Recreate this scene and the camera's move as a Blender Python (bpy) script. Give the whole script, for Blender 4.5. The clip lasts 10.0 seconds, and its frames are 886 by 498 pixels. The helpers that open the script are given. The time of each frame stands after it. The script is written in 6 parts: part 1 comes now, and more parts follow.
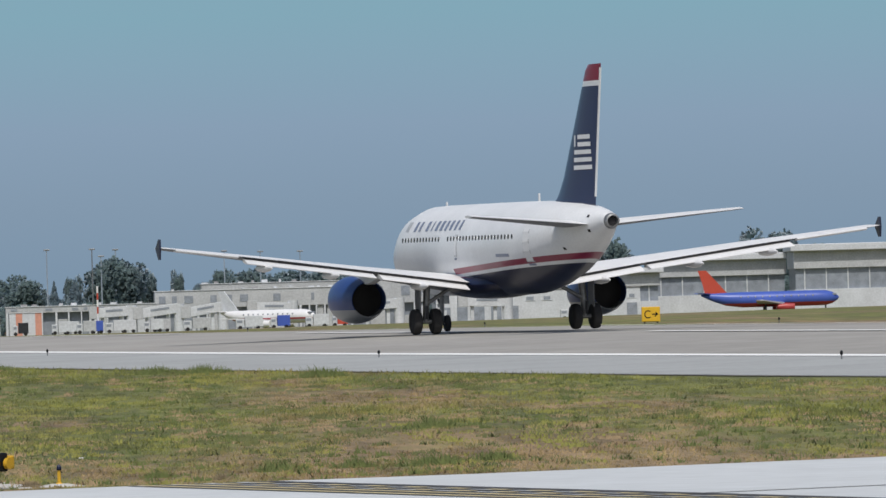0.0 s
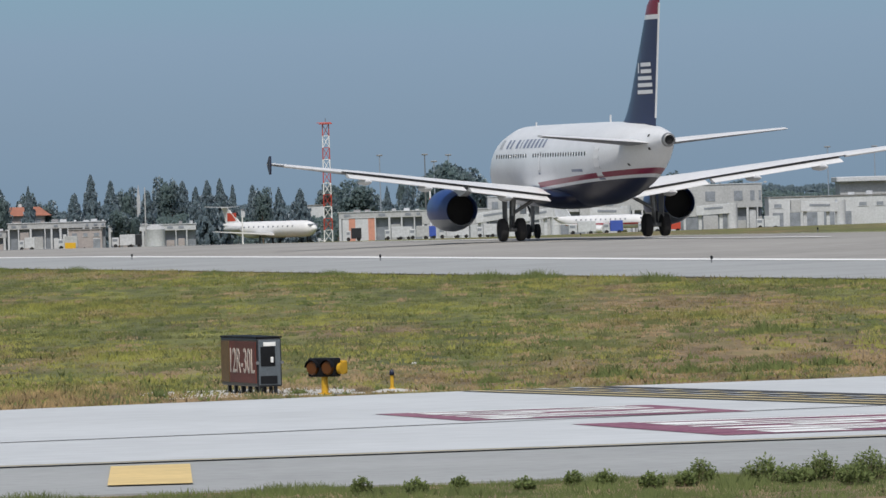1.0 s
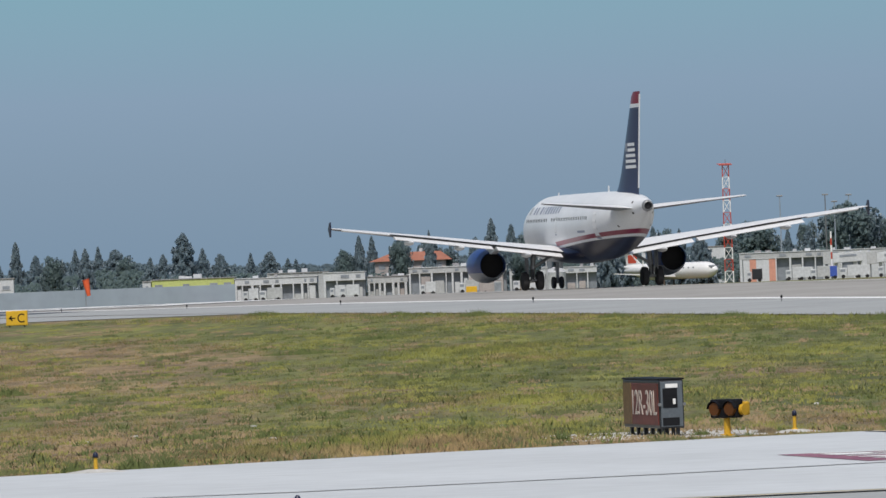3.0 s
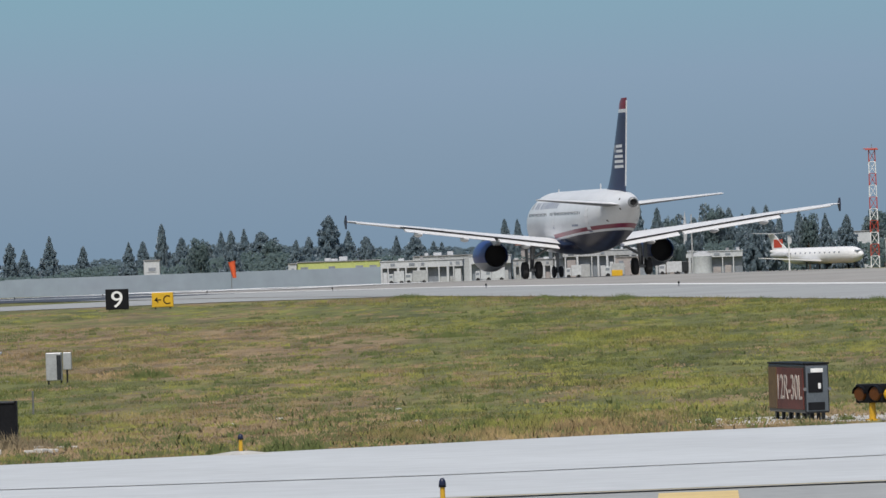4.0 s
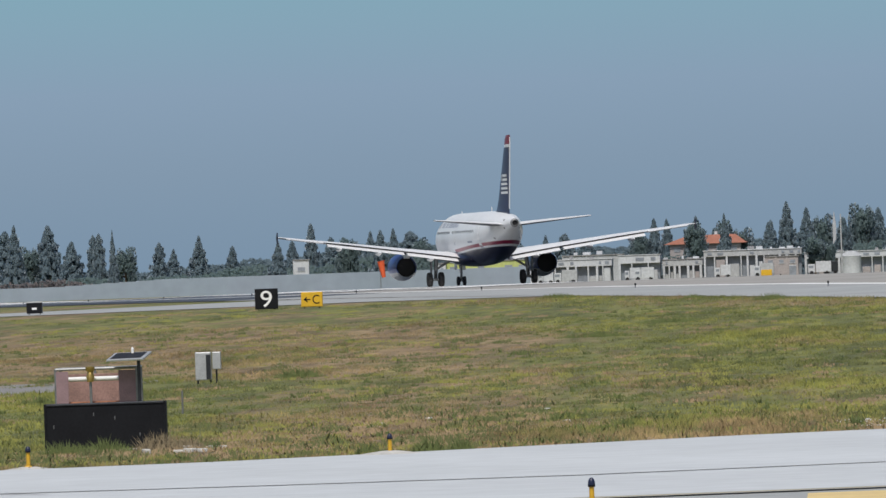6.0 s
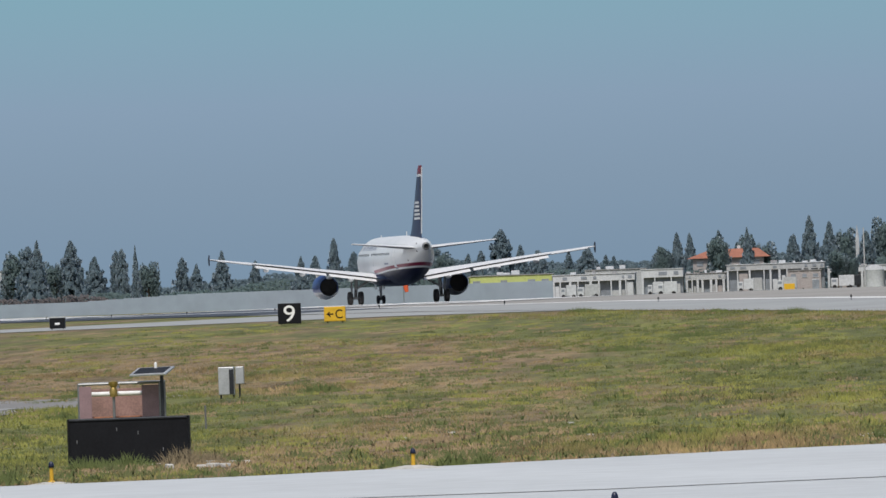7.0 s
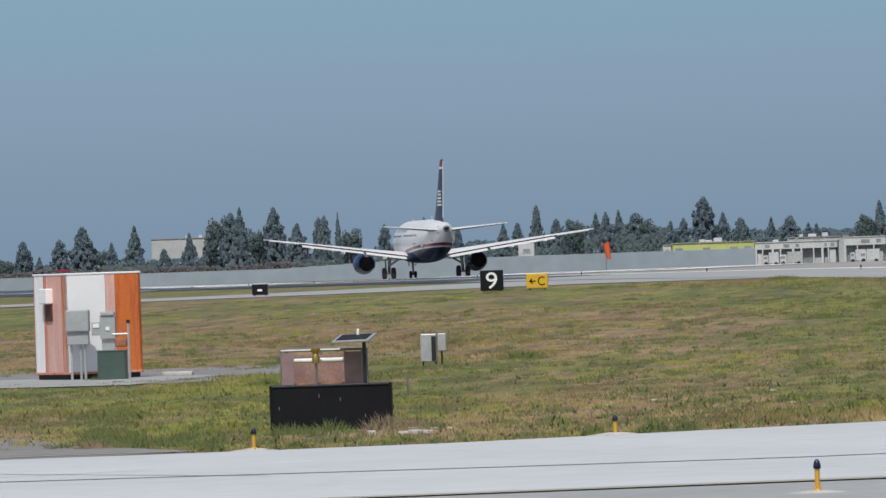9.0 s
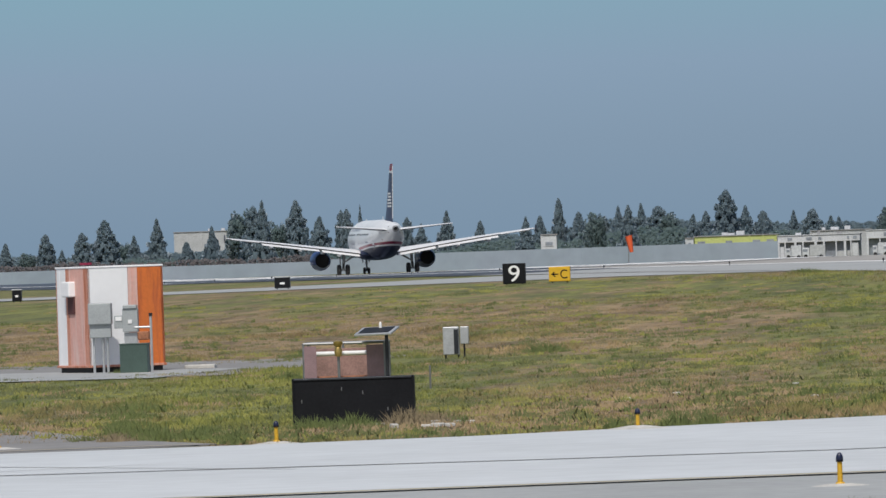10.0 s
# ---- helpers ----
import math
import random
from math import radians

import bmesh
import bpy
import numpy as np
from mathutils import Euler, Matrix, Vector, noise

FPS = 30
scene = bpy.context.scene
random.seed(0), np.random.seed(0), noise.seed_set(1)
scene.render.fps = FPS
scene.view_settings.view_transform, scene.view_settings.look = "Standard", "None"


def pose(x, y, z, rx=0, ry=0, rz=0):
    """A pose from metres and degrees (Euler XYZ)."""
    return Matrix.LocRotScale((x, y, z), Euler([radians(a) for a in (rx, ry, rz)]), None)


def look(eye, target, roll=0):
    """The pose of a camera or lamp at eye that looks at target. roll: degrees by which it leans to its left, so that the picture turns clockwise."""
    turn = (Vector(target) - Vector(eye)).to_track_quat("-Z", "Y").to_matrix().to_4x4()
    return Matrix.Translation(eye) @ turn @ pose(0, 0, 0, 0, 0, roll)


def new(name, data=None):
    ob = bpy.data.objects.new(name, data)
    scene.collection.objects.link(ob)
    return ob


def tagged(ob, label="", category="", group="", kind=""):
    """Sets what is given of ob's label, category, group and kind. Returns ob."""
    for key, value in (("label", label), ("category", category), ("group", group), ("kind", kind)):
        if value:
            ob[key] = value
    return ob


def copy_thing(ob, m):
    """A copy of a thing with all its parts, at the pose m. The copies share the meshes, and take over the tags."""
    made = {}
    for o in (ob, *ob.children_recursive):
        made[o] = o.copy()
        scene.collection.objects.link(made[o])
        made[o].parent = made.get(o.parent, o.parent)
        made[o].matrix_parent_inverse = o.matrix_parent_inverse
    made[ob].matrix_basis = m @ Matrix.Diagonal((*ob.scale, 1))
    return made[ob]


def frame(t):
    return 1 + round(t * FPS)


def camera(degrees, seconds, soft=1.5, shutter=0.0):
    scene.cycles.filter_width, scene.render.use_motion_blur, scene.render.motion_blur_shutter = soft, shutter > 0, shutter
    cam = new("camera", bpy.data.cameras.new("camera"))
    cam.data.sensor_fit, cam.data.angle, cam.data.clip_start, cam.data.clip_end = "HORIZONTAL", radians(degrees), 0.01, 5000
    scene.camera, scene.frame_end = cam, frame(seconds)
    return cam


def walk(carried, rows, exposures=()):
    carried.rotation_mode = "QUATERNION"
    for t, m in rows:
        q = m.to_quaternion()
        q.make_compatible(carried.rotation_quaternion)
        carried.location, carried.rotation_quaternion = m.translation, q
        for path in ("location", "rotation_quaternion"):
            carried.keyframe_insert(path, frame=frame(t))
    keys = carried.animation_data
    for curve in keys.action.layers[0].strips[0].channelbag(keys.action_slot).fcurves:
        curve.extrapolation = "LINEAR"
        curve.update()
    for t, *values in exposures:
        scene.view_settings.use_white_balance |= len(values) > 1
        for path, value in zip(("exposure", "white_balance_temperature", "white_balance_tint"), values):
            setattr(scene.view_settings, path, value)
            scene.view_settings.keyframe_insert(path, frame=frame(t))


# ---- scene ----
cam = camera(5.791, 10.0, soft=1.5)
EYE = Vector((0.0, 0.0, 3.15))
# seconds, bearing and elevation in degrees, roll: a hand-held long lens that pans with the take-off
AIM = [
    (0.0, 3.7046, 0.3049, -1.63),
    (0.1, 3.5036, 0.3421, -1.63),
    (0.3, 2.8495, 0.3645, -1.63),
    (0.4, 2.4061, 0.2881, -1.61),
    (0.5, 1.7994, 0.2406, -1.55),
    (0.6, 1.5384, -0.0779, -1.64),
    (0.7, 1.5649, -0.3486, -1.63),
    (0.9, 1.5401, -0.3722, -1.67),
    (1.0, 1.5115, -0.2532, -1.62),
    (1.2, 1.5113, -0.1128, -1.71),
    (1.5, 1.3421, -0.0972, -1.72),
    (1.8, 0.7204, -0.1850, -1.78),
    (2.0, 0.2898, -0.1376, -1.82),
    (2.1, 0.0538, -0.1411, -1.93),
    (2.4, -0.4786, -0.0177, -2.34),
    (2.5, -0.6103, 0.0571, -2.53),
    (2.7, -0.8099, 0.0825, -2.40),
    (3.8, -1.7920, 0.1979, -2.08),
    (4.0, -2.0562, 0.0332, -1.96),
    (4.5, -2.5442, 0.0831, -2.03),
    (5.0, -2.8673, 0.0507, -2.10),
    (5.5, -3.1303, 0.0372, -1.97),
    (5.7, -3.0929, 0.0424, -1.96),
    (6.8, -2.9767, 0.1464, -1.96),
    (7.0, -3.1781, 0.1633, -2.04),
    (7.5, -3.7988, 0.1225, -1.95),
    (8.0, -4.2269, 0.0428, -2.04),
    (8.5, -4.3098, 0.0048, -1.97),
    (9.0, -4.5086, -0.0063, -1.95),
    (9.5, -4.6511, -0.0242, -1.94),
    (10.0, -4.6570, -0.0466, -1.95),
]


def aim(bearing, elevation, roll):
    a, e = radians(bearing), radians(elevation)
    return look(EYE, EYE + Vector((math.sin(a) * math.cos(e), math.cos(a) * math.cos(e), math.sin(e))) * 100, roll)


walk(cam, [(t, aim(b, e, r)) for t, b, e, r in AIM])

# ---- light ----
SUN_EL, SUN_AZ = 57, -174   # degrees above the horizon; bearing from the +y axis, clockwise
world = bpy.data.worlds.new("sky")
scene.world = world
world.use_nodes = True
nt = world.node_tree
sky = nt.nodes.new("ShaderNodeTexSky")
sky.sky_type, sky.sun_disc = "NISHITA", False
sky.sun_elevation, sky.sun_rotation = radians(SUN_EL), radians(SUN_AZ)
sky.dust_density = 2.5
bg = nt.nodes["Background"]
bg.inputs["Strength"].default_value = 0.10
nt.links.new(sky.outputs[0], bg.inputs[0])
sun_data = bpy.data.lights.new("sun", "SUN")
sun_data.energy, sun_data.angle, sun_data.color = 3.0, radians(0.6), (1.0, 0.95, 0.87)
sun = new("sun", sun_data)
a, e = radians(SUN_AZ), radians(SUN_EL)
sun.matrix_basis = look(Vector((math.sin(a) * math.cos(e), math.cos(a) * math.cos(e), math.sin(e))) * 50, (0, 0, 0))
scene.view_settings.exposure = 0.0


# the hazy sky low over the horizon, a plain glowing backdrop far behind everything
def backdrop():
    m = bpy.data.materials.new("haze")
    m.use_nodes = True
    t = m.node_tree
    t.nodes.remove(t.nodes["Principled BSDF"])
    em = t.nodes.new("ShaderNodeEmission")
    co, sep = t.nodes.new("ShaderNodeTexCoord"), t.nodes.new("ShaderNodeSeparateXYZ")
    rng, cr = t.nodes.new("ShaderNodeMapRange"), t.nodes.new("ShaderNodeValToRGB")
    rng.inputs["From Min"].default_value, rng.inputs["From Max"].default_value = 0, 140
    stops = ((0.0, (0.195, 0.285, 0.39)), (0.35, (0.225, 0.315, 0.42)), (0.62, (0.245, 0.345, 0.46)), (0.85, (0.235, 0.375, 0.475)), (1.0, (0.225, 0.39, 0.48)))
    while len(cr.color_ramp.elements) < len(stops):
        cr.color_ramp.elements.new(0.5)
    for el, (p, c) in zip(cr.color_ramp.elements, stops):
        el.position, el.color = p, (*c, 1)
    t.links.new(co.outputs["Object"], sep.inputs[0])
    t.links.new(sep.outputs["Z"], rng.inputs[0])
    t.links.new(rng.outputs[0], cr.inputs[0])
    t.links.new(cr.outputs[0], em.inputs[0])
    t.links.new(em.outputs[0], t.nodes["Material Output"].inputs[0])
    me = bpy.data.meshes.new("backdrop")
    R, n = 4200, 24
    vs = [(R * math.sin(radians(-24 + 48 * i / n)), R * math.cos(radians(-24 + 48 * i / n)), z) for i in range(n + 1) for z in (-60, 420)]
    me.from_pydata(vs, [], [(2 * i, 2 * i + 2, 2 * i + 3, 2 * i + 1) for i in range(n)])
    me.materials.append(m)
    return tagged(new("backdrop", me), "hazy grey-blue sky above the horizon", "sky", kind="structure")


backdrop()


# ---- materials ----
def material(name, base, rough=0.6, metal=0.0, vary=0.12, scale=3.0, fine=40.0, bump=0.0, tint=None, spread=0.5):
    """Base colour with blotches and grain at two scales, in object space."""
    m = bpy.data.materials.new(name)
    m.use_nodes = True
    t = m.node_tree
    b = t.nodes["Principled BSDF"]
    b.inputs["Roughness"].default_value, b.inputs["Metallic"].default_value = rough, metal
    co = t.nodes.new("ShaderNodeTexCoord")
    n1, n2 = t.nodes.new("ShaderNodeTexNoise"), t.nodes.new("ShaderNodeTexNoise")
    n1.inputs["Scale"].default_value, n2.inputs["Scale"].default_value = scale, fine
    n1.inputs["Detail"].default_value = n2.inputs["Detail"].default_value = 4
    for n in (n1, n2):
        t.links.new(co.outputs["Object"], n.inputs["Vector"])
    add = t.nodes.new("ShaderNodeMath")
    add.operation = "ADD"
    t.links.new(n1.outputs[0], add.inputs[0])
    t.links.new(n2.outputs[0], add.inputs[1])
    half = t.nodes.new("ShaderNodeMapRange")
    half.inputs["From Min"].default_value, half.inputs["From Max"].default_value = 1 - spread / 2, 1 + spread / 2
    t.links.new(add.outputs[0], half.inputs[0])
    mix = t.nodes.new("ShaderNodeMix")
    mix.data_type = "RGBA"
    dark = tint or [c * (1 - 2 * vary) for c in base]
    mix.inputs["A"].default_value, mix.inputs["B"].default_value = (*dark, 1), (*base, 1)
    t.links.new(half.outputs[0], mix.inputs["Factor"])
    t.links.new(mix.outputs["Result"], b.inputs["Base Color"])
    if bump:
        bp = t.nodes.new("ShaderNodeBump")
        bp.inputs["Strength"].default_value, bp.inputs["Distance"].default_value = bump, 0.02
        t.links.new(n2.outputs[0], bp.inputs["Height"])
        t.links.new(bp.outputs[0], b.inputs["Normal"])
    return m


def livery(name, base, bands, slope=0.0, rough=0.35, vary=0.05):
    """Paint in hard-edged bands along object z + slope * y: (from, to, colour, y from, y to)."""
    m = material(name, base, rough, 0, vary, 0.6, 9)
    t = m.node_tree
    b = t.nodes["Principled BSDF"]
    b.inputs["Coat Weight"].default_value = 0.06
    b.inputs["Specular IOR Level"].default_value = 0.3
    mixed = b.inputs["Base Color"].links[0].from_socket
    co = t.nodes.new("ShaderNodeTexCoord")
    sep = t.nodes.new("ShaderNodeSeparateXYZ")
    t.links.new(co.outputs["Object"], sep.inputs[0])
    mad = t.nodes.new("ShaderNodeMath")
    mad.operation = "MULTIPLY_ADD"
    mad.inputs[1].default_value = slope
    t.links.new(sep.outputs["Y"], mad.inputs[0])
    t.links.new(sep.outputs["Z"], mad.inputs[2])
    for low, high, colour, y_from, y_to in bands:
        facs = []
        for sock, op, v in ((mad.outputs[0], "GREATER_THAN", low), (mad.outputs[0], "LESS_THAN", high),
                            (sep.outputs["Y"], "GREATER_THAN", y_from), (sep.outputs["Y"], "LESS_THAN", y_to)):
            c = t.nodes.new("ShaderNodeMath")
            c.operation = op
            c.inputs[1].default_value = v
            t.links.new(sock, c.inputs[0])
            facs.append(c)
        out = facs[0].outputs[0]
        for f in facs[1:]:
            c = t.nodes.new("ShaderNodeMath")
            c.operation = "MULTIPLY"
            t.links.new(out, c.inputs[0])
            t.links.new(f.outputs[0], c.inputs[1])
            out = c.outputs[0]
        mx = t.nodes.new("ShaderNodeMix")
        mx.data_type = "RGBA"
        t.links.new(out, mx.inputs["Factor"])
        t.links.new(mixed, mx.inputs["A"])
        mx.inputs["B"].default_value = (*colour, 1)
        mixed = mx.outputs["Result"]
    t.links.new(mixed, b.inputs["Base Color"])
    return m


WHITE, NAVY, RED = (0.72, 0.74, 0.76), (0.006, 0.009, 0.034), (0.21, 0.006, 0.040)
M = {
    "fuselage": livery("airliner_paint", WHITE, [(-9, 2.6, NAVY, -20, 2.6), (2.75, 3.01, RED, -20, 2.2)], slope=0.035),
    "fin": livery("fin_paint", (0.014, 0.030, 0.10), [(11.05, 20, RED, -30, 30), (10.82, 11.05, WHITE, -30, 30)]),
    # lower grey band: the ground's reflection put into the nacelle colour
    "nacelle": livery("nacelle_paint", (0.017, 0.052, 0.2), [(-5, 1.2, (0.33, 0.34, 0.35), -30, 30)]),
    "white": material("white_paint", (0.74, 0.75, 0.76), 0.4, 0, 0.05, 1.0, 12),
    "wing_grey": material("wing_grey_paint", (0.42, 0.44, 0.46), 0.4, 0, 0.08, 0.8, 10),
    "navy": material("navy_paint", NAVY, 0.4, 0, 0.05),
    "red": material("red_paint", RED, 0.45, 0, 0.08),
    "black": material("soot_and_shade_black", (0.012, 0.012, 0.014), 0.7),
    "rubber": material("tyre_rubber", (0.02, 0.02, 0.022), 0.85, 0, 0.15, 6, 60),
    "steel": material("grey_steel", (0.28, 0.29, 0.3), 0.45, 0.6, 0.15, 5, 50),
    "dark_metal": material("dark_metal", (0.06, 0.065, 0.075), 0.4, 0.7, 0.2, 5, 50),
    "glass": material("dark_glazing", (0.02, 0.024, 0.03), 0.15),
    "concrete": material("taxiway_concrete", (0.525, 0.555, 0.575), 0.85, 0, 0.07, 0.12, 1.3, 0.1),
    "runway": material("runway_asphalt", (0.335, 0.325, 0.305), 0.9, 0, 0.13, 0.05, 0.7, 0.1),
    "asphalt": material("shoulder_asphalt", (0.345, 0.36, 0.362), 0.9, 0, 0.1, 0.2, 3, 0.15),
    "line_white": material("runway_line_white", (0.85, 0.86, 0.86), 0.7, 0, 0.08, 0.4, 6),
    "bar_yellow": material("faded_bar_yellow", (0.74, 0.56, 0.25), 0.7, 0, 0.1, 0.6, 7),
    "line_worn": material("worn_hold_line_yellow", (0.60, 0.50, 0.27), 0.7, 0, 0.15, 0.6, 7),
    "line_yellow": material("taxi_line_yellow", (0.42, 0.37, 0.25), 0.7, 0, 0.12, 0.6, 7),
    "line_black": material("black_marking_ground", (0.06, 0.06, 0.06), 0.8, 0, 0.2, 0.6, 7),
    "line_red": material("worn_red_marking", (0.155, 0.037, 0.085), 0.75, 0, 0.3, 0.9, 9, tint=(0.30, 0.15, 0.19)),
    # far runway band: a dark mirage reflection put into the colour
    "mirage_dark": material("dark_mirage_band", (0.075, 0.085, 0.105), 0.5, 0, 0.3, 0.05, 0.4),
    "road": material("old_road_asphalt", (0.24, 0.235, 0.23), 0.9, 0, 0.12, 0.3, 3, 0.15),
    "title": material("title_blue_grey", (0.19, 0.23, 0.33), 0.4),
    "gear_grey": material("gear_door_grey", (0.16, 0.165, 0.175), 0.5, 0, 0.1, 2, 20),
    # grey lower paint, taken darker to put the wings' shade into it
    "wing_under": material("shaded_under_grey", (0.15, 0.16, 0.175), 0.5, 0, 0.1, 0.8, 10),
    # far shoulder strip: the mirage's darkness painted as a surface colour
    "mirage_shoulder": material("dark_mirage_shoulder", (0.06, 0.068, 0.085), 0.6, 0, 0.35, 0.03, 0.25),
    "seam": material("faint_joint", (0.40, 0.40, 0.40), 0.8),
    "tar": material("tar_seal", (0.07, 0.06, 0.055), 0.7),
}

# ---- helpers for the scene ----
def part(name, bm, mat, parent=None, label="", smooth=None):
    me = bpy.data.meshes.new(name)
    if smooth is not None:
        for f in bm.faces:
            f.smooth = True
    bmesh.ops.recalc_face_normals(bm, faces=bm.faces)
    bm.to_mesh(me)
    bm.free()
    if smooth:
        me.set_sharp_from_angle(angle=radians(smooth))
    me.materials.append(mat if not isinstance(mat, str) else M[mat])
    ob = new(name, me)
    if parent:
        ob.parent = parent
    if label:
        ob["label"] = label
    return ob


def thing(name, m, label, category, group="", kind=""):
    ob = new(name)
    ob.matrix_basis = m
    return tagged(ob, label, category, group, kind)


def box(size, at=(0, 0, 0), bevel=0.0, rot=None, bm=None):
    """A bevelled box, centred in x and y, standing on at."""
    bm2 = bmesh.new()
    bmesh.ops.create_cube(bm2, size=1)
    bmesh.ops.scale(bm2, vec=size, verts=bm2.verts)
    if bevel:
        bmesh.ops.bevel(bm2, geom=bm2.edges[:], offset=bevel, segments=2, affect="EDGES", profile=0.5)
    bmesh.ops.translate(bm2, vec=(0, 0, size[2] / 2), verts=bm2.verts)
    if rot:
        bmesh.ops.transform(bm2, matrix=rot, verts=bm2.verts)
    bmesh.ops.translate(bm2, vec=at, verts=bm2.verts)
    return join(bm, bm2)


def join(bm, bm2):
    if bm is None:
        return bm2
    me = bpy.data.meshes.new("tmp")
    bm2.to_mesh(me)
    bm2.free()
    bm.from_mesh(me)
    bpy.data.meshes.remove(me)
    return bm


def tube(p, q, r1, r2=None, seg=10, bm=None, caps=True):
    """A tapered rod from p to q."""
    bm2 = bmesh.new()
    p, q = Vector(p), Vector(q)
    bmesh.ops.create_cone(bm2, cap_ends=caps, segments=seg, radius1=r1, radius2=r1 if r2 is None else r2, depth=(q - p).length)
    turn = (q - p).to_track_quat("Z", "Y").to_matrix().to_4x4()
    bmesh.ops.transform(bm2, matrix=Matrix.Translation((p + q) / 2) @ turn, verts=bm2.verts)
    return join(bm, bm2)


def loft(rings, closed=True, caps=True, bm=None):
    bm = bm or bmesh.new()
    rows = [[bm.verts.new(v) for v in ring] for ring in rings]
    n = len(rows[0])
    for r1, r2 in zip(rows, rows[1:]):
        for i in range(n if closed else n - 1):
            bm.faces.new((r1[i], r1[(i + 1) % n], r2[(i + 1) % n], r2[i]))
    if caps:
        bm.faces.new(rows[0])
        bm.faces.new(rows[-1])
    return bm


def revolve(profile, seg=32, axis_from=(0, 0, 0), bm=None):
    """Rings (y, radius) round the y axis through axis_from."""
    ax = Vector(axis_from)
    rings = [[ax + Vector((r * math.cos(k * math.tau / seg), y, r * math.sin(k * math.tau / seg))) for k in range(seg)] for y, r in profile]
    return loft(rings, bm=bm)


def ramp(x, table):
    if x <= table[0][0]:
        return table[0][1]
    for (x0, y0), (x1, y1) in zip(table, table[1:]):
        if x <= x1:
            f = (x - x0) / (x1 - x0)
            return y0 + (y1 - y0) * f
    return table[-1][1]


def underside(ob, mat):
    """A second paint on the faces that look down, darker to imitate shade."""
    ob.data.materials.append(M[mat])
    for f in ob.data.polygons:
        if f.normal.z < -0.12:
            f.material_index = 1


# ---- the lie of the land ----
HEAD = radians(11.64)                     # the runway's bearing, left of +y
AXIS, SIDE = Vector((-math.sin(HEAD), math.cos(HEAD), 0)), Vector((-math.cos(HEAD), -math.sin(HEAD), 0))
START = Vector((28.24, 401.27, 0))        # on the centreline
ALONG = [(-500, 1.05), (-230, 1.05), (-150, 1.1), (-60, 1.25), (0, 1.4), (60, 1.49), (120, 1.45), (224, 1.18), (401, 0.57), (558, -0.15),
         (970, -1.25), (1500, -3.0), (2000, -4.7), (4000, -10)]
ACROSS = [(-3000, 0.2), (-60, -0.1), (-23, -0.2), (0, 0), (23, -0.3), (35, -0.48), (60, -0.8), (79, -1.05), (200, -1.05)]


def land(x, y):
    """Height of the ground: flat round the taxiway, rising to the crowned runway."""
    d = Vector((x, y, 0)) - START
    w = min(max((y - 150) / 40, 0), 1)
    s, q = d.dot(AXIS), d.dot(SIDE)
    bank = ramp(q, [(-260, 0.55), (-150, 0.55), (-70, 0)]) * min(max((750 - s) / 350, 0), 1)
    return (ramp(s, ALONG) + ramp(q, ACROSS) + bank) * w * w * (3 - 2 * w)


def on_runway(s, q, up=0.0):
    p = START + AXIS * s + SIDE * q
    return Vector((p.x, p.y, land(p.x, p.y) + up))


def strip(s0, s1, q0, q1, up, step=10, across=4):
    """A sheet along the runway between two offsets from its centreline."""
    ns = max(1, int(abs(s1 - s0) / step))
    return loft([[on_runway(s0 + (s1 - s0) * i / ns, q0 + (q1 - q0) * j / across, up) for j in range(across + 1)] for i in range(ns + 1)], False, False)

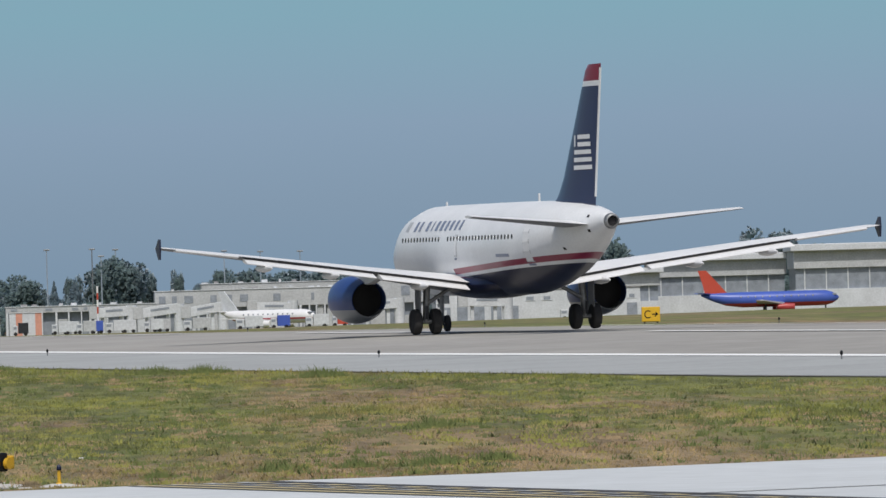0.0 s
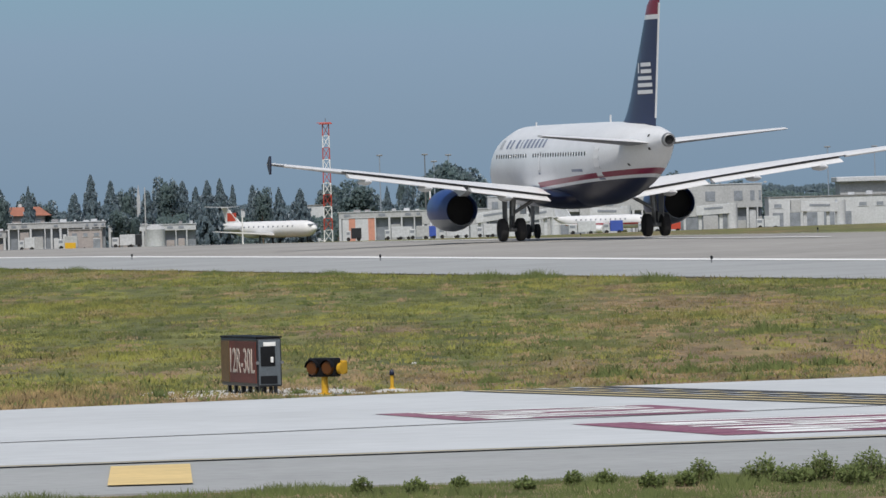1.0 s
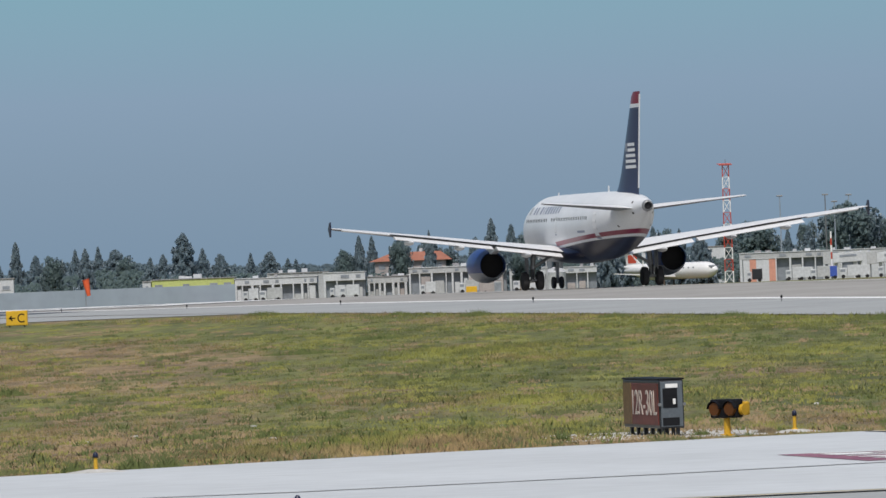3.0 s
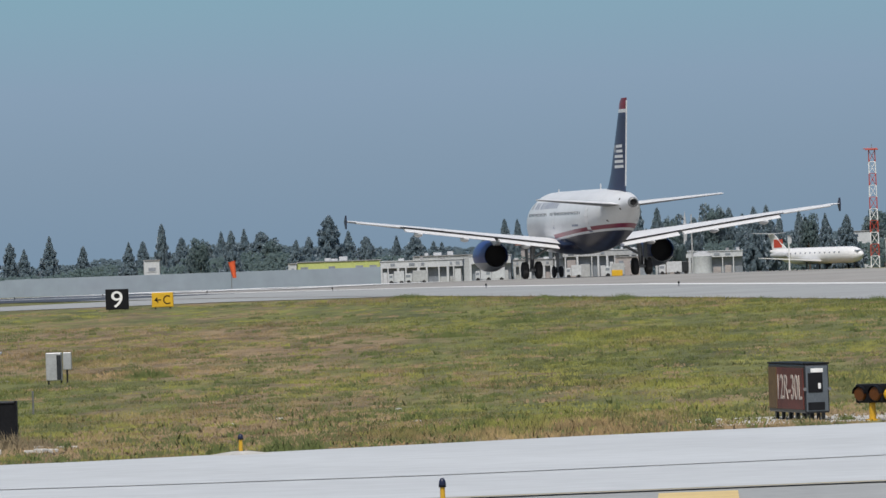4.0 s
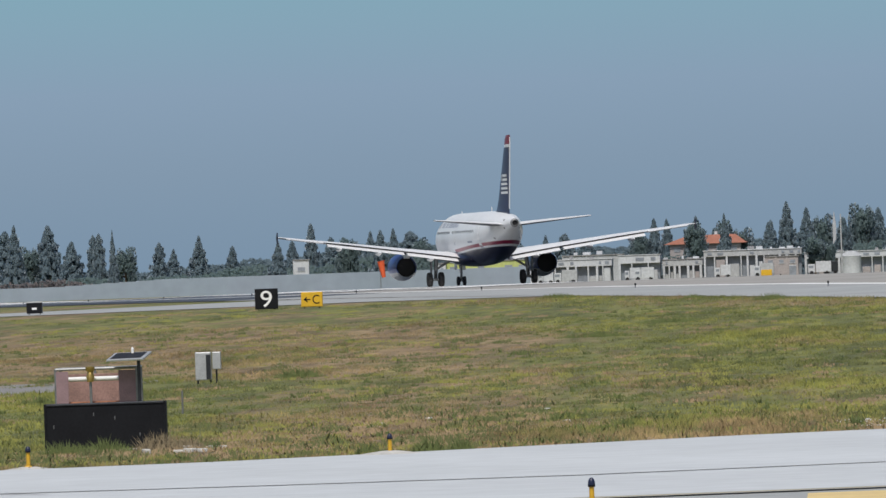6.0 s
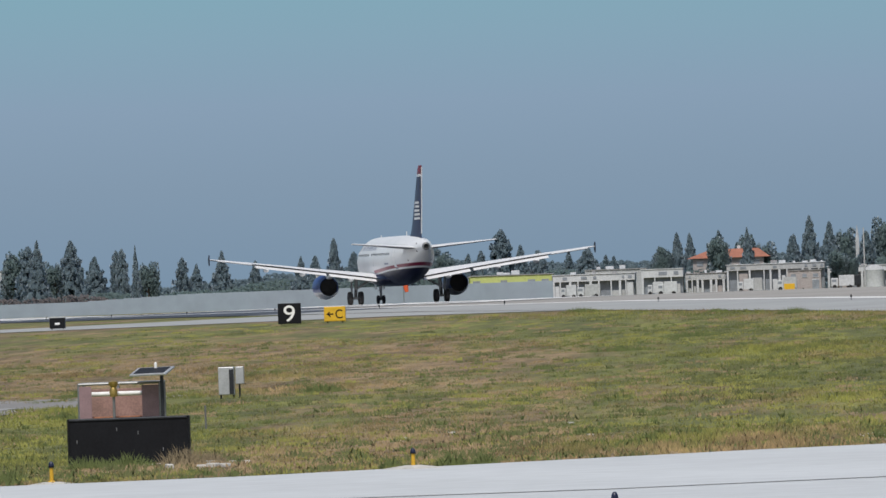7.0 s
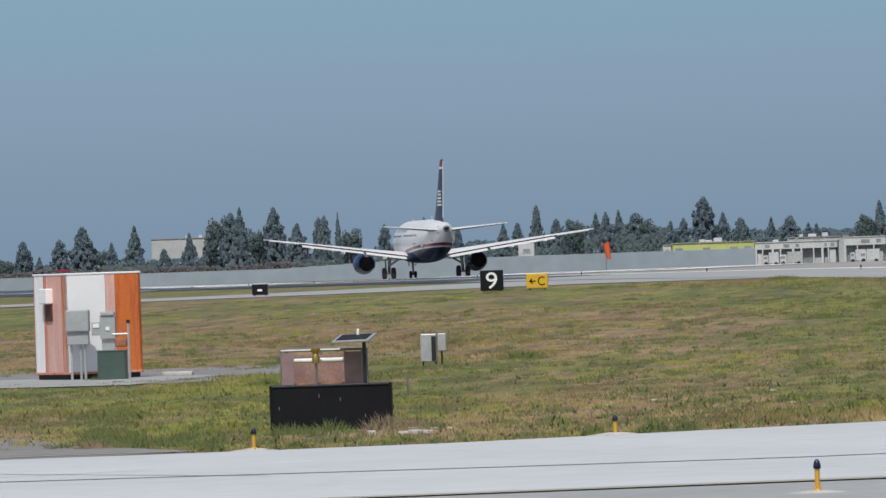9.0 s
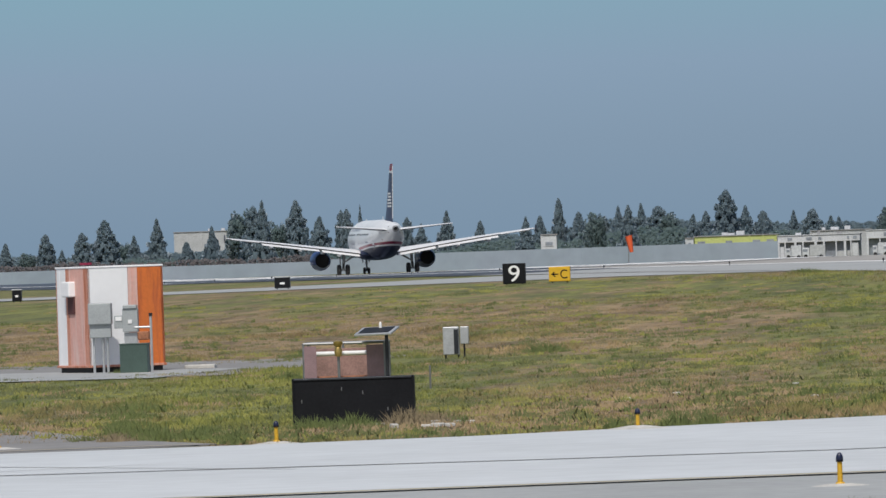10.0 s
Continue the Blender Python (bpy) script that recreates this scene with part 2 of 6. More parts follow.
# ---- ground, runway, taxiway ----
def grass_material():
    m = bpy.data.materials.new("dry_grass")
    m.use_nodes = True
    t = m.node_tree
    b = t.nodes["Principled BSDF"]
    b.inputs["Roughness"].default_value = 0.95
    co = t.nodes.new("ShaderNodeTexCoord")

    def noise_node(scale, detail=5, rough=0.6, stretch=(1, 1, 1)):
        mp = t.nodes.new("ShaderNodeMapping")
        mp.inputs["Scale"].default_value = stretch
        n = t.nodes.new("ShaderNodeTexNoise")
        n.inputs["Scale"].default_value, n.inputs["Detail"].default_value, n.inputs["Roughness"].default_value = scale, detail, rough
        t.links.new(co.outputs["Object"], mp.inputs[0])
        t.links.new(mp.outputs[0], n.inputs["Vector"])
        return n

    def ramp_node(n, stops):
        r = t.nodes.new("ShaderNodeValToRGB")
        while len(r.color_ramp.elements) < len(stops):
            r.color_ramp.elements.new(0.5)
        for el, (p, c) in zip(r.color_ramp.elements, stops):
            el.position, el.color = p, (*c, 1)
        t.links.new(n.outputs[0], r.inputs[0])
        return r

    def mix(a, bb, fac, kind="MIX", amount=None):
        x = t.nodes.new("ShaderNodeMix")
        x.data_type, x.blend_type = "RGBA", kind
        t.links.new(a, x.inputs["A"])
        t.links.new(bb, x.inputs["B"])
        if fac is None:
            x.inputs["Factor"].default_value = amount
        else:
            t.links.new(fac, x.inputs["Factor"])
        return x.outputs["Result"]

    big = noise_node(0.11, 10, 0.74, (1.0, 0.12, 1))
    green = ramp_node(noise_node(0.3, 8, 0.76, (1, 0.12, 1)), [(0.34, (0.078, 0.090, 0.030)), (0.5, (0.150, 0.160, 0.043)), (0.66, (0.245, 0.245, 0.058))])
    straw = ramp_node(noise_node(0.5, 7, 0.75, (1, 0.12, 1)), [(0.34, (0.13, 0.092, 0.050)), (0.52, (0.255, 0.180, 0.100)), (0.7, (0.38, 0.272, 0.155))])
    where = ramp_node(big, [(0.485, (0, 0, 0)), (0.585, (1, 1, 1))])
    # drier along the pavement's edge
    sep, dry, top = t.nodes.new("ShaderNodeSeparateXYZ"), t.nodes.new("ShaderNodeMapRange"), t.nodes.new("ShaderNodeMath")
    t.links.new(co.outputs["Object"], sep.inputs[0])
    dry.inputs["From Min"].default_value, dry.inputs["From Max"].default_value = 190, 152
    dry.inputs["To Max"].default_value = 0.085
    t.links.new(sep.outputs["Y"], dry.inputs[0])
    top.operation = "ADD"
    t.links.new(big.outputs[0], top.inputs[0])
    t.links.new(dry.outputs[0], top.inputs[1])
    # the stretch behind the shelter is parched, the rise towards the runway greener

    def span(axis, a, b, lo, hi):
        r = t.nodes.new("ShaderNodeMapRange")
        for key, v in (("From Min", a), ("From Max", b), ("To Min", lo), ("To Max", hi)):
            r.inputs[key].default_value = v
        t.links.new(sep.outputs[axis], r.inputs[0])
        return r.outputs[0]

    def calc(kind, a, bb):
        n = t.nodes.new("ShaderNodeMath")
        n.operation = kind
        t.links.new(a, n.inputs[0])
        t.links.new(bb, n.inputs[1])
        return n.outputs[0]

    parched = calc("MULTIPLY", span("X", -6, -26, -0.035, 0.12), span("Y", 372, 340, 0, 1))
    parched = calc("MULTIPLY", parched, span("Y", 212, 262, 0.0, 1))
    moist = calc("MULTIPLY", span("X", -9, -19, 0, -0.035), span("Y", 246, 226, 0, 1))
    t.links.new(calc("ADD", top.outputs[0], calc("ADD", parched, moist)), where.inputs[0])
    col = mix(green.outputs[0], straw.outputs[0], where.outputs[0])
    grain = ramp_node(noise_node(1.3, 7, 0.78, (1, 0.1, 1)), [(0.36, (0.50, 0.52, 0.48)), (0.6, (1.0, 1.0, 0.97))])
    col = mix(col, grain.outputs[0], None, "MULTIPLY", 1.0)
    t.links.new(col, b.inputs["Base Color"])
    return m


M["grass"] = grass_material()


def ground():
    ys = [-300, -100, 0, 60] + list(range(80, 500, 5)) + list(range(500, 1100, 20)) + [1100, 1200, 1400, 1700, 2100, 2600, 3300, 4150]
    wide = [0.0, 0.02, 0.04, 0.06, 0.08, 0.1, 0.12, 0.15, 0.2, 0.3, 0.5, 1.0]
    fan = [-v for v in wide[:0:-1]] + wide
    rows = []
    for y in ys:
        rows.append([(f * max(y, 300) * (1 if abs(f) < 0.4 else 3), y) for f in fan])
    bm = loft([[Vector((x, y, land(x, y))) for x, y in r] for r in rows], False, False)
    for f in bm.faces:
        f.smooth = True
    return tagged(part("ground", bm, "grass"), "patchy green and straw-dry airfield grass", "ground", kind="structure")


ground()
rw = tagged(part("runway", strip(-420, 1300, -23, 35, 0.03, across=8), "runway"), "long grey asphalt runway with a low crown", "runway", kind="structure")
part("edge_stripe", strip(-420, 1300, 21.9, 23.2, 0.05, across=1), "line_white", rw, "worn white side stripe")
part("edge_stripe", strip(-420, 1300, -23.1, -22.2, 0.06, across=1), "line_white", rw, "worn white side stripe")
for k in range(-8, 30):
    part("centre_stripe", strip(k * 61, k * 61 + 36, -0.45, 0.45, 0.05, across=1), "line_white", rw, "white centreline stripe")
part("shoulder", strip(-420, 1300, 23.3, 34.8, 0.04, across=3), "asphalt", rw, "paler asphalt shoulder")


def flat(points, z, bm=None):
    bm = bm or bmesh.new()
    bm.faces.new([bm.verts.new((x, y, z)) for x, y in points])
    return bm


def slab(points, z0, z1):
    bm = flat(points, z0)
    r = bmesh.ops.extrude_face_region(bm, geom=bm.faces[:])
    bmesh.ops.translate(bm, vec=(0, 0, z1 - z0), verts=[v for v in r["geom"] if isinstance(v, bmesh.types.BMVert)])
    return bm


tw = tagged(part("taxiway", slab([(-80, 93.75), (70, 129.0), (70, 186), (34, 165), (17.8, 156.5), (10.3, 152.3), (4, 150.5), (-3, 146.5), (-11, 139.7), (-14, 138.6), (-17, 138.0), (-80, 125.4)], -0.3, 0.03), "concrete"),
            "pale concrete connector taxiway with sealed joints", "taxiway", kind="structure")
part("shoulder", slab([(-80, 84), (70, 114), (70, 128.6), (-80, 93.35)], -0.3, 0.025), "asphalt", tw, "grey asphalt shoulder")
part("edge_line", flat([(-80, 93.5), (70, 128.75), (70, 129.15), (-80, 93.9)], 0.045), "line_yellow", tw, "yellow edge line")
part("edge_line", flat([(-80, 94.0), (70, 129.25), (70, 129.45), (-80, 94.2)], 0.041), "seam", tw, "grey joint beside the edge line")


def winding(points, w, z):
    """A narrow line of even width through the points."""
    bm = bmesh.new()
    ends = [(bm.verts.new((x, y - w / 2, z)), bm.verts.new((x, y + w / 2, z))) for x, y in points]
    for (a, b), (c, d) in zip(ends, ends[1:]):
        bm.faces.new((a, c, d, b))
    return bm


part("joint", winding([(-80, 122.6), (-16.5, 123.8), (-9, 123.3), (-4.7, 123.5), (0.7, 125.9), (3.3, 127.6), (12, 132.6), (70, 165)], 0.22, 0.036), "tar", tw, "dark sealed joint")
part("shoulder_bar", flat([(-1.3, 102.5), (-0.3, 102.5), (-0.35, 110.6), (-1.35, 110.4)], 0.045), "bar_yellow", tw, "broad faded yellow bar")

# dark sheets imitate the mirage reflection on the far runway
for q0, q1 in ((-20, 0), (0, 21.5)):
    part("runway_rubber", strip(290, 1150, q0, q1, 0.045, across=2), "mirage_dark", rw, "dark mirage reflection painted on the far runway")
# hold line: two solid and two broken yellow lines on a black ground, along the runway's bearing
HOLD = Vector((8.0, 138.6, 0))
HOLD_WAY, HOLD_SIDE = Vector((-0.30, 0.954, 0)), Vector((-0.954, -0.30, 0))


def hold_strip(a0, a1, b0, b1, z):
    pts = [HOLD + HOLD_WAY * a0 + HOLD_SIDE * -b0, HOLD + HOLD_WAY * a1 + HOLD_SIDE * -b0, HOLD + HOLD_WAY * a1 + HOLD_SIDE * -b1, HOLD + HOLD_WAY * a0 + HOLD_SIDE * -b1]
    return flat([(p.x, p.y) for p in pts], z)


for b0, w in ((-0.16, 0.16), (0.2, 0.4), (0.8, 0.4), (1.4, 0.4), (2.0, 0.6)):
    part("hold_ground", hold_strip(-26, 12.2, b0, b0 + w, 0.036), "line_black", tw, "black border of the hold line")
for b0 in (0.0, 0.6):
    part("hold_line", hold_strip(-26, 12.2, b0, b0 + 0.2, 0.042), "line_worn", tw, "solid faded yellow hold line")
for b0 in (1.2, 1.8):
    for k in range(21):
        part("hold_dash", hold_strip(-26 + k * 1.83, -25.1 + k * 1.83, b0, b0 + 0.2, 0.042), "line_worn", tw, "broken faded yellow hold line")
# two red surface signs with white figures, skewed along the runway's bearing
for c0, half_w, half_h in (((5.2, 132.6), 3.05, 2.2), ((9.55, 121.95), 4.25, 3.7)):
    c = Vector((*c0, 0))
    pts = [c + AXIS * (a * half_w) + SIDE * (-b * half_h) for a, b in ((-1, -1), (1, -1), (1, 1), (-1, 1))]
    sign = part("surface_sign", flat([(p.x, p.y) for p in pts], 0.037), "line_red", tw, "worn red painted runway sign")
    curve = bpy.data.curves.new("figures", "FONT")
    curve.body, curve.align_x, curve.align_y, curve.size, curve.offset = "12R-30L", "CENTER", "CENTER", 1.0, 0.025
    tmp = bpy.data.objects.new("figures", curve)
    scene.collection.objects.link(tmp)
    me = bpy.data.meshes.new_from_object(tmp.evaluated_get(bpy.context.evaluated_depsgraph_get()))
    bpy.data.objects.remove(tmp)
    xs = [v.co.x for v in me.vertices]
    ysz = [v.co.y for v in me.vertices]
    for v in me.vertices:
        fx, fy = (v.co.x - min(xs)) / (max(xs) - min(xs)) - 0.5, (v.co.y - min(ysz)) / (max(ysz) - min(ysz)) - 0.5
        p = c + AXIS * (-fx * 2 * half_w * 0.92) + SIDE * (-fy * 2 * half_h * 0.8)
        v.co = (p.x, p.y, 0.043)
    me.materials.append(M["line_white"])
    fig = new("figures", me)
    fig.parent = sign
    fig["label"] = "white figures 12R-30L"

part("shoulder", slab([(-15.2, 140.4), (-17.1, 145), (-20.9, 158), (-60, 172), (-80, 125.6), (-17, 138.2)], -0.3, 0.022), "road", tw, "dark asphalt fillet")
part("edge_line", flat([(-15.4, 140.0), (-80, 127.1), (-80, 127.35), (-15.6, 140.2)], 0.034), "line_yellow", tw, "yellow edge line")

# bars of the touchdown zone beside the centreline, widened to imitate the bright mirage streak
for k in range(10):
    for q0, q1 in ((3.2, 6.6), (7.0, 10.4), (10.8, 13.6)):
        part("touchdown_bar", strip(236 + k * 56, 236 + k * 56 + (50 if q0 < 5 else 38), q0, q1, 0.08, across=1), "line_white", rw, "white touchdown bar widened for the mirage streak")
# dark strip added for the mirage band along the shoulder
part("dark_overlay", strip(200, 1200, 23.5, 34.9, 0.05, across=3), "mirage_shoulder", rw, "dark mirage reflection painted on the far shoulder")
part("joint", flat([(-19, 131.2), (-12.2, 122.4), (-12.12, 122.42), (-18.9, 131.25)], 0.036), "seam", tw, "fine grey crack")
part("joint", flat([(-26, 118.4), (-14.5, 128.2), (-14.45, 128.15), (-25.9, 118.35)], 0.036), "seam", tw, "fine grey crack")

# ---- the airliner: y forward, origin on the ground between its main wheels ----
def airfoil(chord, thick, n=9):
    """Closed section, y from 0 (leading edge) back to -chord."""
    up, low = [], []
    for i in range(n):
        c = (1 - math.cos(math.pi * i / (n - 1))) / 2
        t = 5 * thick * (0.2969 * math.sqrt(c) - 0.126 * c - 0.3516 * c * c + 0.2843 * c ** 3 - 0.1036 * c ** 4)
        up.append((-c * chord, t * chord * 1.1))
        low.append((-c * chord, -t * chord * 0.9))
    return up + low[-2:0:-1]


def panel(stations):
    """A wing-like body: stations (x, leading-edge y, z, chord, thickness)."""
    return loft([[Vector((x, y0 + y, z + h)) for y, h in airfoil(c, t)] for x, y0, z, c, t in stations])


def airliner():
    root = thing("airliner", Matrix.Identity(4), "white jet airliner with navy belly and red stripe on the runway", "airplane")
    # fuselage: y, half-width, bottom, top
    hull = [(16.1, 0.03, 3.2, 3.26), (15.9, 0.38, 2.85, 3.55), (15.4, 0.78, 2.5, 3.95), (14.6, 1.2, 2.18, 4.45), (13.5, 1.6, 1.92, 5.1), (12.2, 1.86, 1.76, 5.62),
            (10.6, 1.96, 1.69, 5.86), (8.5, 1.975, 1.67, 5.89), (4, 1.975, 1.67, 5.89), (0, 1.975, 1.67, 5.89), (-4, 1.975, 1.67, 5.89), (-6, 1.97, 1.72, 5.88),
            (-8, 1.92, 1.95, 5.86), (-10, 1.78, 2.32, 5.83), (-12, 1.52, 2.8, 5.76), (-13.6, 1.22, 3.24, 5.68), (-15, 0.92, 3.68, 5.56), (-16.2, 0.64, 4.1, 5.42), (-17.1, 0.42, 4.43, 5.28), (-17.5, 0.36, 4.5, 5.2)]
    fine = []
    for a, b in zip(hull, hull[1:]):
        for k in range(3):
            fine.append([p + (q - p) * k / 3 for p, q in zip(a, b)])
    fine.append(list(hull[-1]))
    seg = 48
    rings = [[Vector((w * math.cos(i * math.tau / seg), y, (lo + hi) / 2 + (hi - lo) / 2 * math.sin(i * math.tau / seg))) for i in range(seg)] for y, w, lo, hi in fine]
    fus = part("fuselage", loft(rings), "fuselage", root, "glossy white hull, navy below a red stripe", 30)
    # tail-cone exhaust
    part("exhaust", revolve([(-17.45, 0.36), (-17.75, 0.31), (-17.78, 0.24), (-17.5, 0.22)], 24, (0, 0, 4.85)), "steel", fus, "bare metal exhaust ring", 30)
    part("exhaust_core", revolve([(-17.5, 0.2), (-17.62, 0.19)], 20, (0, 0, 4.85)), "black", fus, "sooty exhaust")
    # wing-root fairing under the belly
    fair = []
    for k in range(13):
        f = k / 12
        w = 0.4 + 1.75 * math.sin(math.pi * f) ** 0.45
        fair.append([Vector((w * math.cos(i * math.tau / 24), 7.5 - 11.5 * f, 2.2 + (0.66 * math.sin(math.pi * f) ** 0.5 + 0.03) * math.sin(i * math.tau / 24))) for i in range(24)])
    part("belly_fairing", loft(fair), "fuselage", root, "rounded belly fairing", 40)
    for side in (-1, 1):
        # wing with dihedral
        st = [(1.6, 5.6, 2.25, 6.5, 0.13), (3.0, 4.9, 2.46, 5.7, 0.125), (6.4, 3.15, 2.92, 4.15, 0.115), (11, 0.8, 3.52, 2.9, 0.105), (16.6, -2.05, 4.18, 1.55, 0.1), (16.95, -2.3, 4.22, 1.3, 0.06)]
        wing = part("wing", panel([(side * x, y, z, c, t) for x, y, z, c, t in st]), "white", root, "swept white wing", 30)
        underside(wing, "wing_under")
        # extended flaps and ailerons along the trailing edge
        for x0, x1, drop in ((2.1, 6.2, 0.2), (6.5, 12.9, 0.17), (13.2, 16.3, 0.02)):
            ends = []
            for x in (x0, x1):
                te = ramp(x, [(1.6, -0.9), (6.4, -1.0), (11, -2.1), (16.6, -3.6)])
                z = ramp(x, [(1.6, 2.25), (6.4, 2.92), (11, 3.52), (16.6, 4.18)])
                chord = 0.95 if drop > 0.1 else 0.5
                ends.append((side * x, te + (0.25 if drop > 0.1 else 0.3), z - (0.13 if drop > 0.1 else drop * 0.4), chord, drop))
            bm = bmesh.new()
            rings2 = []
            for x, y0, z, c, dr in ends:
                rings2.append([Vector((x, y0, z + 0.05)), Vector((x, y0 - c * 0.5, z + 0.03 - dr * 0.4)), Vector((x, y0 - c, z - dr)), Vector((x, y0 - c, z - dr - 0.03)), Vector((x, y0 - c * 0.5, z - dr * 0.6 - 0.1)), Vector((x, y0, z - 0.1))])
            part("flap" if drop > 0.1 else "aileron", loft(rings2, bm=bm), "white", wing, "white lowered flap" if drop > 0.1 else "white aileron")
            if drop > 0.1:
                # a black strip is added for the shade between wing and flap
                dark = [[Vector((x, y0 - 0.16, z + 0.13)), Vector((x, y0 - 0.22, z + 0.13)), Vector((x, y0 - 0.22, z + 0.03)), Vector((x, y0 - 0.16, z + 0.03))] for x, y0, z, c, dr in ends]
                part("flap_gap", loft(dark), "black", wing, "black strip for the shade in the flap slot")
        # flap-track fairings
        for x in (4.3, 8.6, 11.9):
            z = ramp(x, [(1.6, 2.25), (6.4, 2.92), (11, 3.52), (16.6, 4.18)])
            te = ramp(x, [(1.6, -0.9), (6.4, -1.0), (11, -2.1), (16.6, -3.6)])
            part("flap_track_fairing", revolve([(te + 1.6, 0.02), (te + 1.0, 0.15), (te, 0.2), (te - 0.8, 0.16), (te - 1.5, 0.03)], 12, (side * x, 0, z - 0.42)), "white", wing, "white canoe fairing", 40)
        # wing-tip fence
        bm = bmesh.new()
        o = [bm.verts.new((side * 16.95, y, z)) for y, z in ((-2.75, 4.2), (-3.3, 4.62), (-3.55, 4.62), (-3.6, 4.2), (-3.5, 3.7), (-3.25, 3.7))]
        f = bm.faces.new(o)
        r = bmesh.ops.extrude_face_region(bm, geom=[f])
        bmesh.ops.translate(bm, vec=(side * 0.07, 0, 0), verts=[v for v in r["geom"] if isinstance(v, bmesh.types.BMVert)])
        part("wingtip_fence", bm, "navy", wing, "dark blue wing-tip fence")
        # tailplane
        tail = part("tailplane", panel([(side * x, y, z, c, t) for x, y, z, c, t in ((0.5, -12.6, 4.72, 3.5, 0.1), (3.4, -14.3, 4.98, 2.4, 0.1), (6.2, -15.9, 5.22, 1.35, 0.09))]), "white", root, "white tailplane", 30)
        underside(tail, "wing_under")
        # engine: nacelle, core, pylon
        ex = side * 5.75
        nac = part("engine", revolve([(6.2, 0.82), (6.35, 0.94), (6.2, 1.02), (5.6, 1.09), (4.8, 1.11), (4.0, 1.06), (3.2, 0.95), (2.6, 0.82), (2.62, 0.78), (3.6, 0.81)], 40, (ex, 0, 1.66)), "nacelle", root, "blue engine nacelle, ground reflection painted grey beneath", 30)
        part("nozzle", revolve([(3.4, 0.8), (3.3, 0.05)], 32, (ex, 0, 1.66)), "black", nac, "sooty jet nozzle")
        part("fan", revolve([(5.9, 0.9), (5.85, 0.3), (6.2, 0.02)], 32, (ex, 0, 1.66)), "dark_metal", nac, "dark fan disc")
        part("pylon", loft([[Vector((ex + w, y, z)) for w, y, z in ((-0.2, 5.6, 2.66), (0.2, 5.6, 2.66), (0.2, 2.2, 2.35), (-0.2, 2.2, 2.35))],
                            [Vector((ex + w, y, z)) for w, y, z in ((-0.2, 4.6, 2.95), (0.2, 4.6, 2.95), (0.14, -0.4, 2.75), (-0.14, -0.4, 2.75))]]), "white", nac, "white pylon")
        # main gear
        gx = side * 3.795
        gear = part("main_gear", tube((gx, 0, 0.58), (gx + side * -0.15, 0.1, 2.5), 0.14, 0.17, 14), "steel", root, "grey landing-gear leg", 40)
        part("side_brace", tube((gx, 0, 1.35), (gx - side * 1.7, 0.1, 2.35), 0.09), "steel", gear, "slanted brace", 40)
        part("axle", tube((gx - 0.62, 0, 0.58), (gx + 0.62, 0, 0.58), 0.1), "steel", gear, "", 40)
        part("gear_door", box((0.06, 0.9, 1.5), (gx + side * 0.32, 0.05, 1.0), 0.02), "gear_grey", gear, "flat grey gear door")
        part("torque_link", tube((gx, -0.22, 0.7), (gx, -0.28, 1.3), 0.06), "dark_metal", gear)
        for w in (-0.465, 0.465):
            wheel = part("wheel", wheel_mesh(0.585, 0.42, (gx + w, 0, 0.585)), "rubber", gear, "black tyre", 35)
            part("rim", tube((gx + w - 0.19, 0, 0.585), (gx + w + 0.19, 0, 0.585), 0.28, None, 18), "steel", wheel, "grey rim", 40)
    # nose gear
    gear = part("nose_gear", tube((0, 11.04, 0.4), (0, 10.9, 1.9), 0.1, 0.12, 14), "steel", root, "grey nose-gear leg", 40)
    part("drag_brace", tube((0, 11.0, 1.1), (0, 12.2, 1.9), 0.06), "steel", gear, "", 40)
    for s2 in (-1, 1):
        part("gear_door", box((0.04, 1.3, 0.5), (s2 * 0.35, 11.6, 1.3), 0.015), "wing_grey", gear)
        wheel = part("wheel", wheel_mesh(0.385, 0.24, (s2 * 0.25, 11.04, 0.385)), "rubber", gear, "black tyre", 35)
        part("rim", tube((s2 * 0.25 - 0.11, 11.04, 0.385), (s2 * 0.25 + 0.11, 11.04, 0.385), 0.19, None, 16), "steel", wheel, "grey rim", 40)
    part("axle", tube((-0.3, 11.04, 0.385), (0.3, 11.04, 0.385), 0.06), "steel", gear)
    part("landing_lamp", box((0.3, 0.1, 0.16), (0, 11.2, 1.15), 0.03), "white", gear)
    # fin, rudder edge, emblem

    def fin_section(z):
        le = ramp(z, [(5.6, -8.3), (5.9, -9.3), (6.6, -10.3), (11.76, -14.5)])
        te = ramp(z, [(5.6, -15.2), (11.76, -16.7)])
        return le, te

    zs = [5.55, 5.75, 5.95, 6.3, 6.9, 8.0, 9.5, 10.8, 11.5, 11.72, 11.78]
    rings = []
    for z in zs:
        le, te = fin_section(z)
        if z > 11.6:
            le -= (z - 11.6) * 2
        rings.append([Vector((h, le + y, z)) for y, h in airfoil(le - te, 0.1)])
    fin = part("fin", loft(rings), "fin", root, "tall navy fin with red tip and white line", 30)
    rud = []
    for z in (5.95, 7.5, 9.5, 11.6):
        le, te = fin_section(z)
        rud.append([Vector((0.045, te + 0.09, z)), Vector((-0.045, te + 0.09, z)), Vector((-0.02, te - 0.03, z)), Vector((0.02, te - 0.03, z))])
    part("rudder_edge", loft(rud), "white", fin, "pale rudder trailing edge")
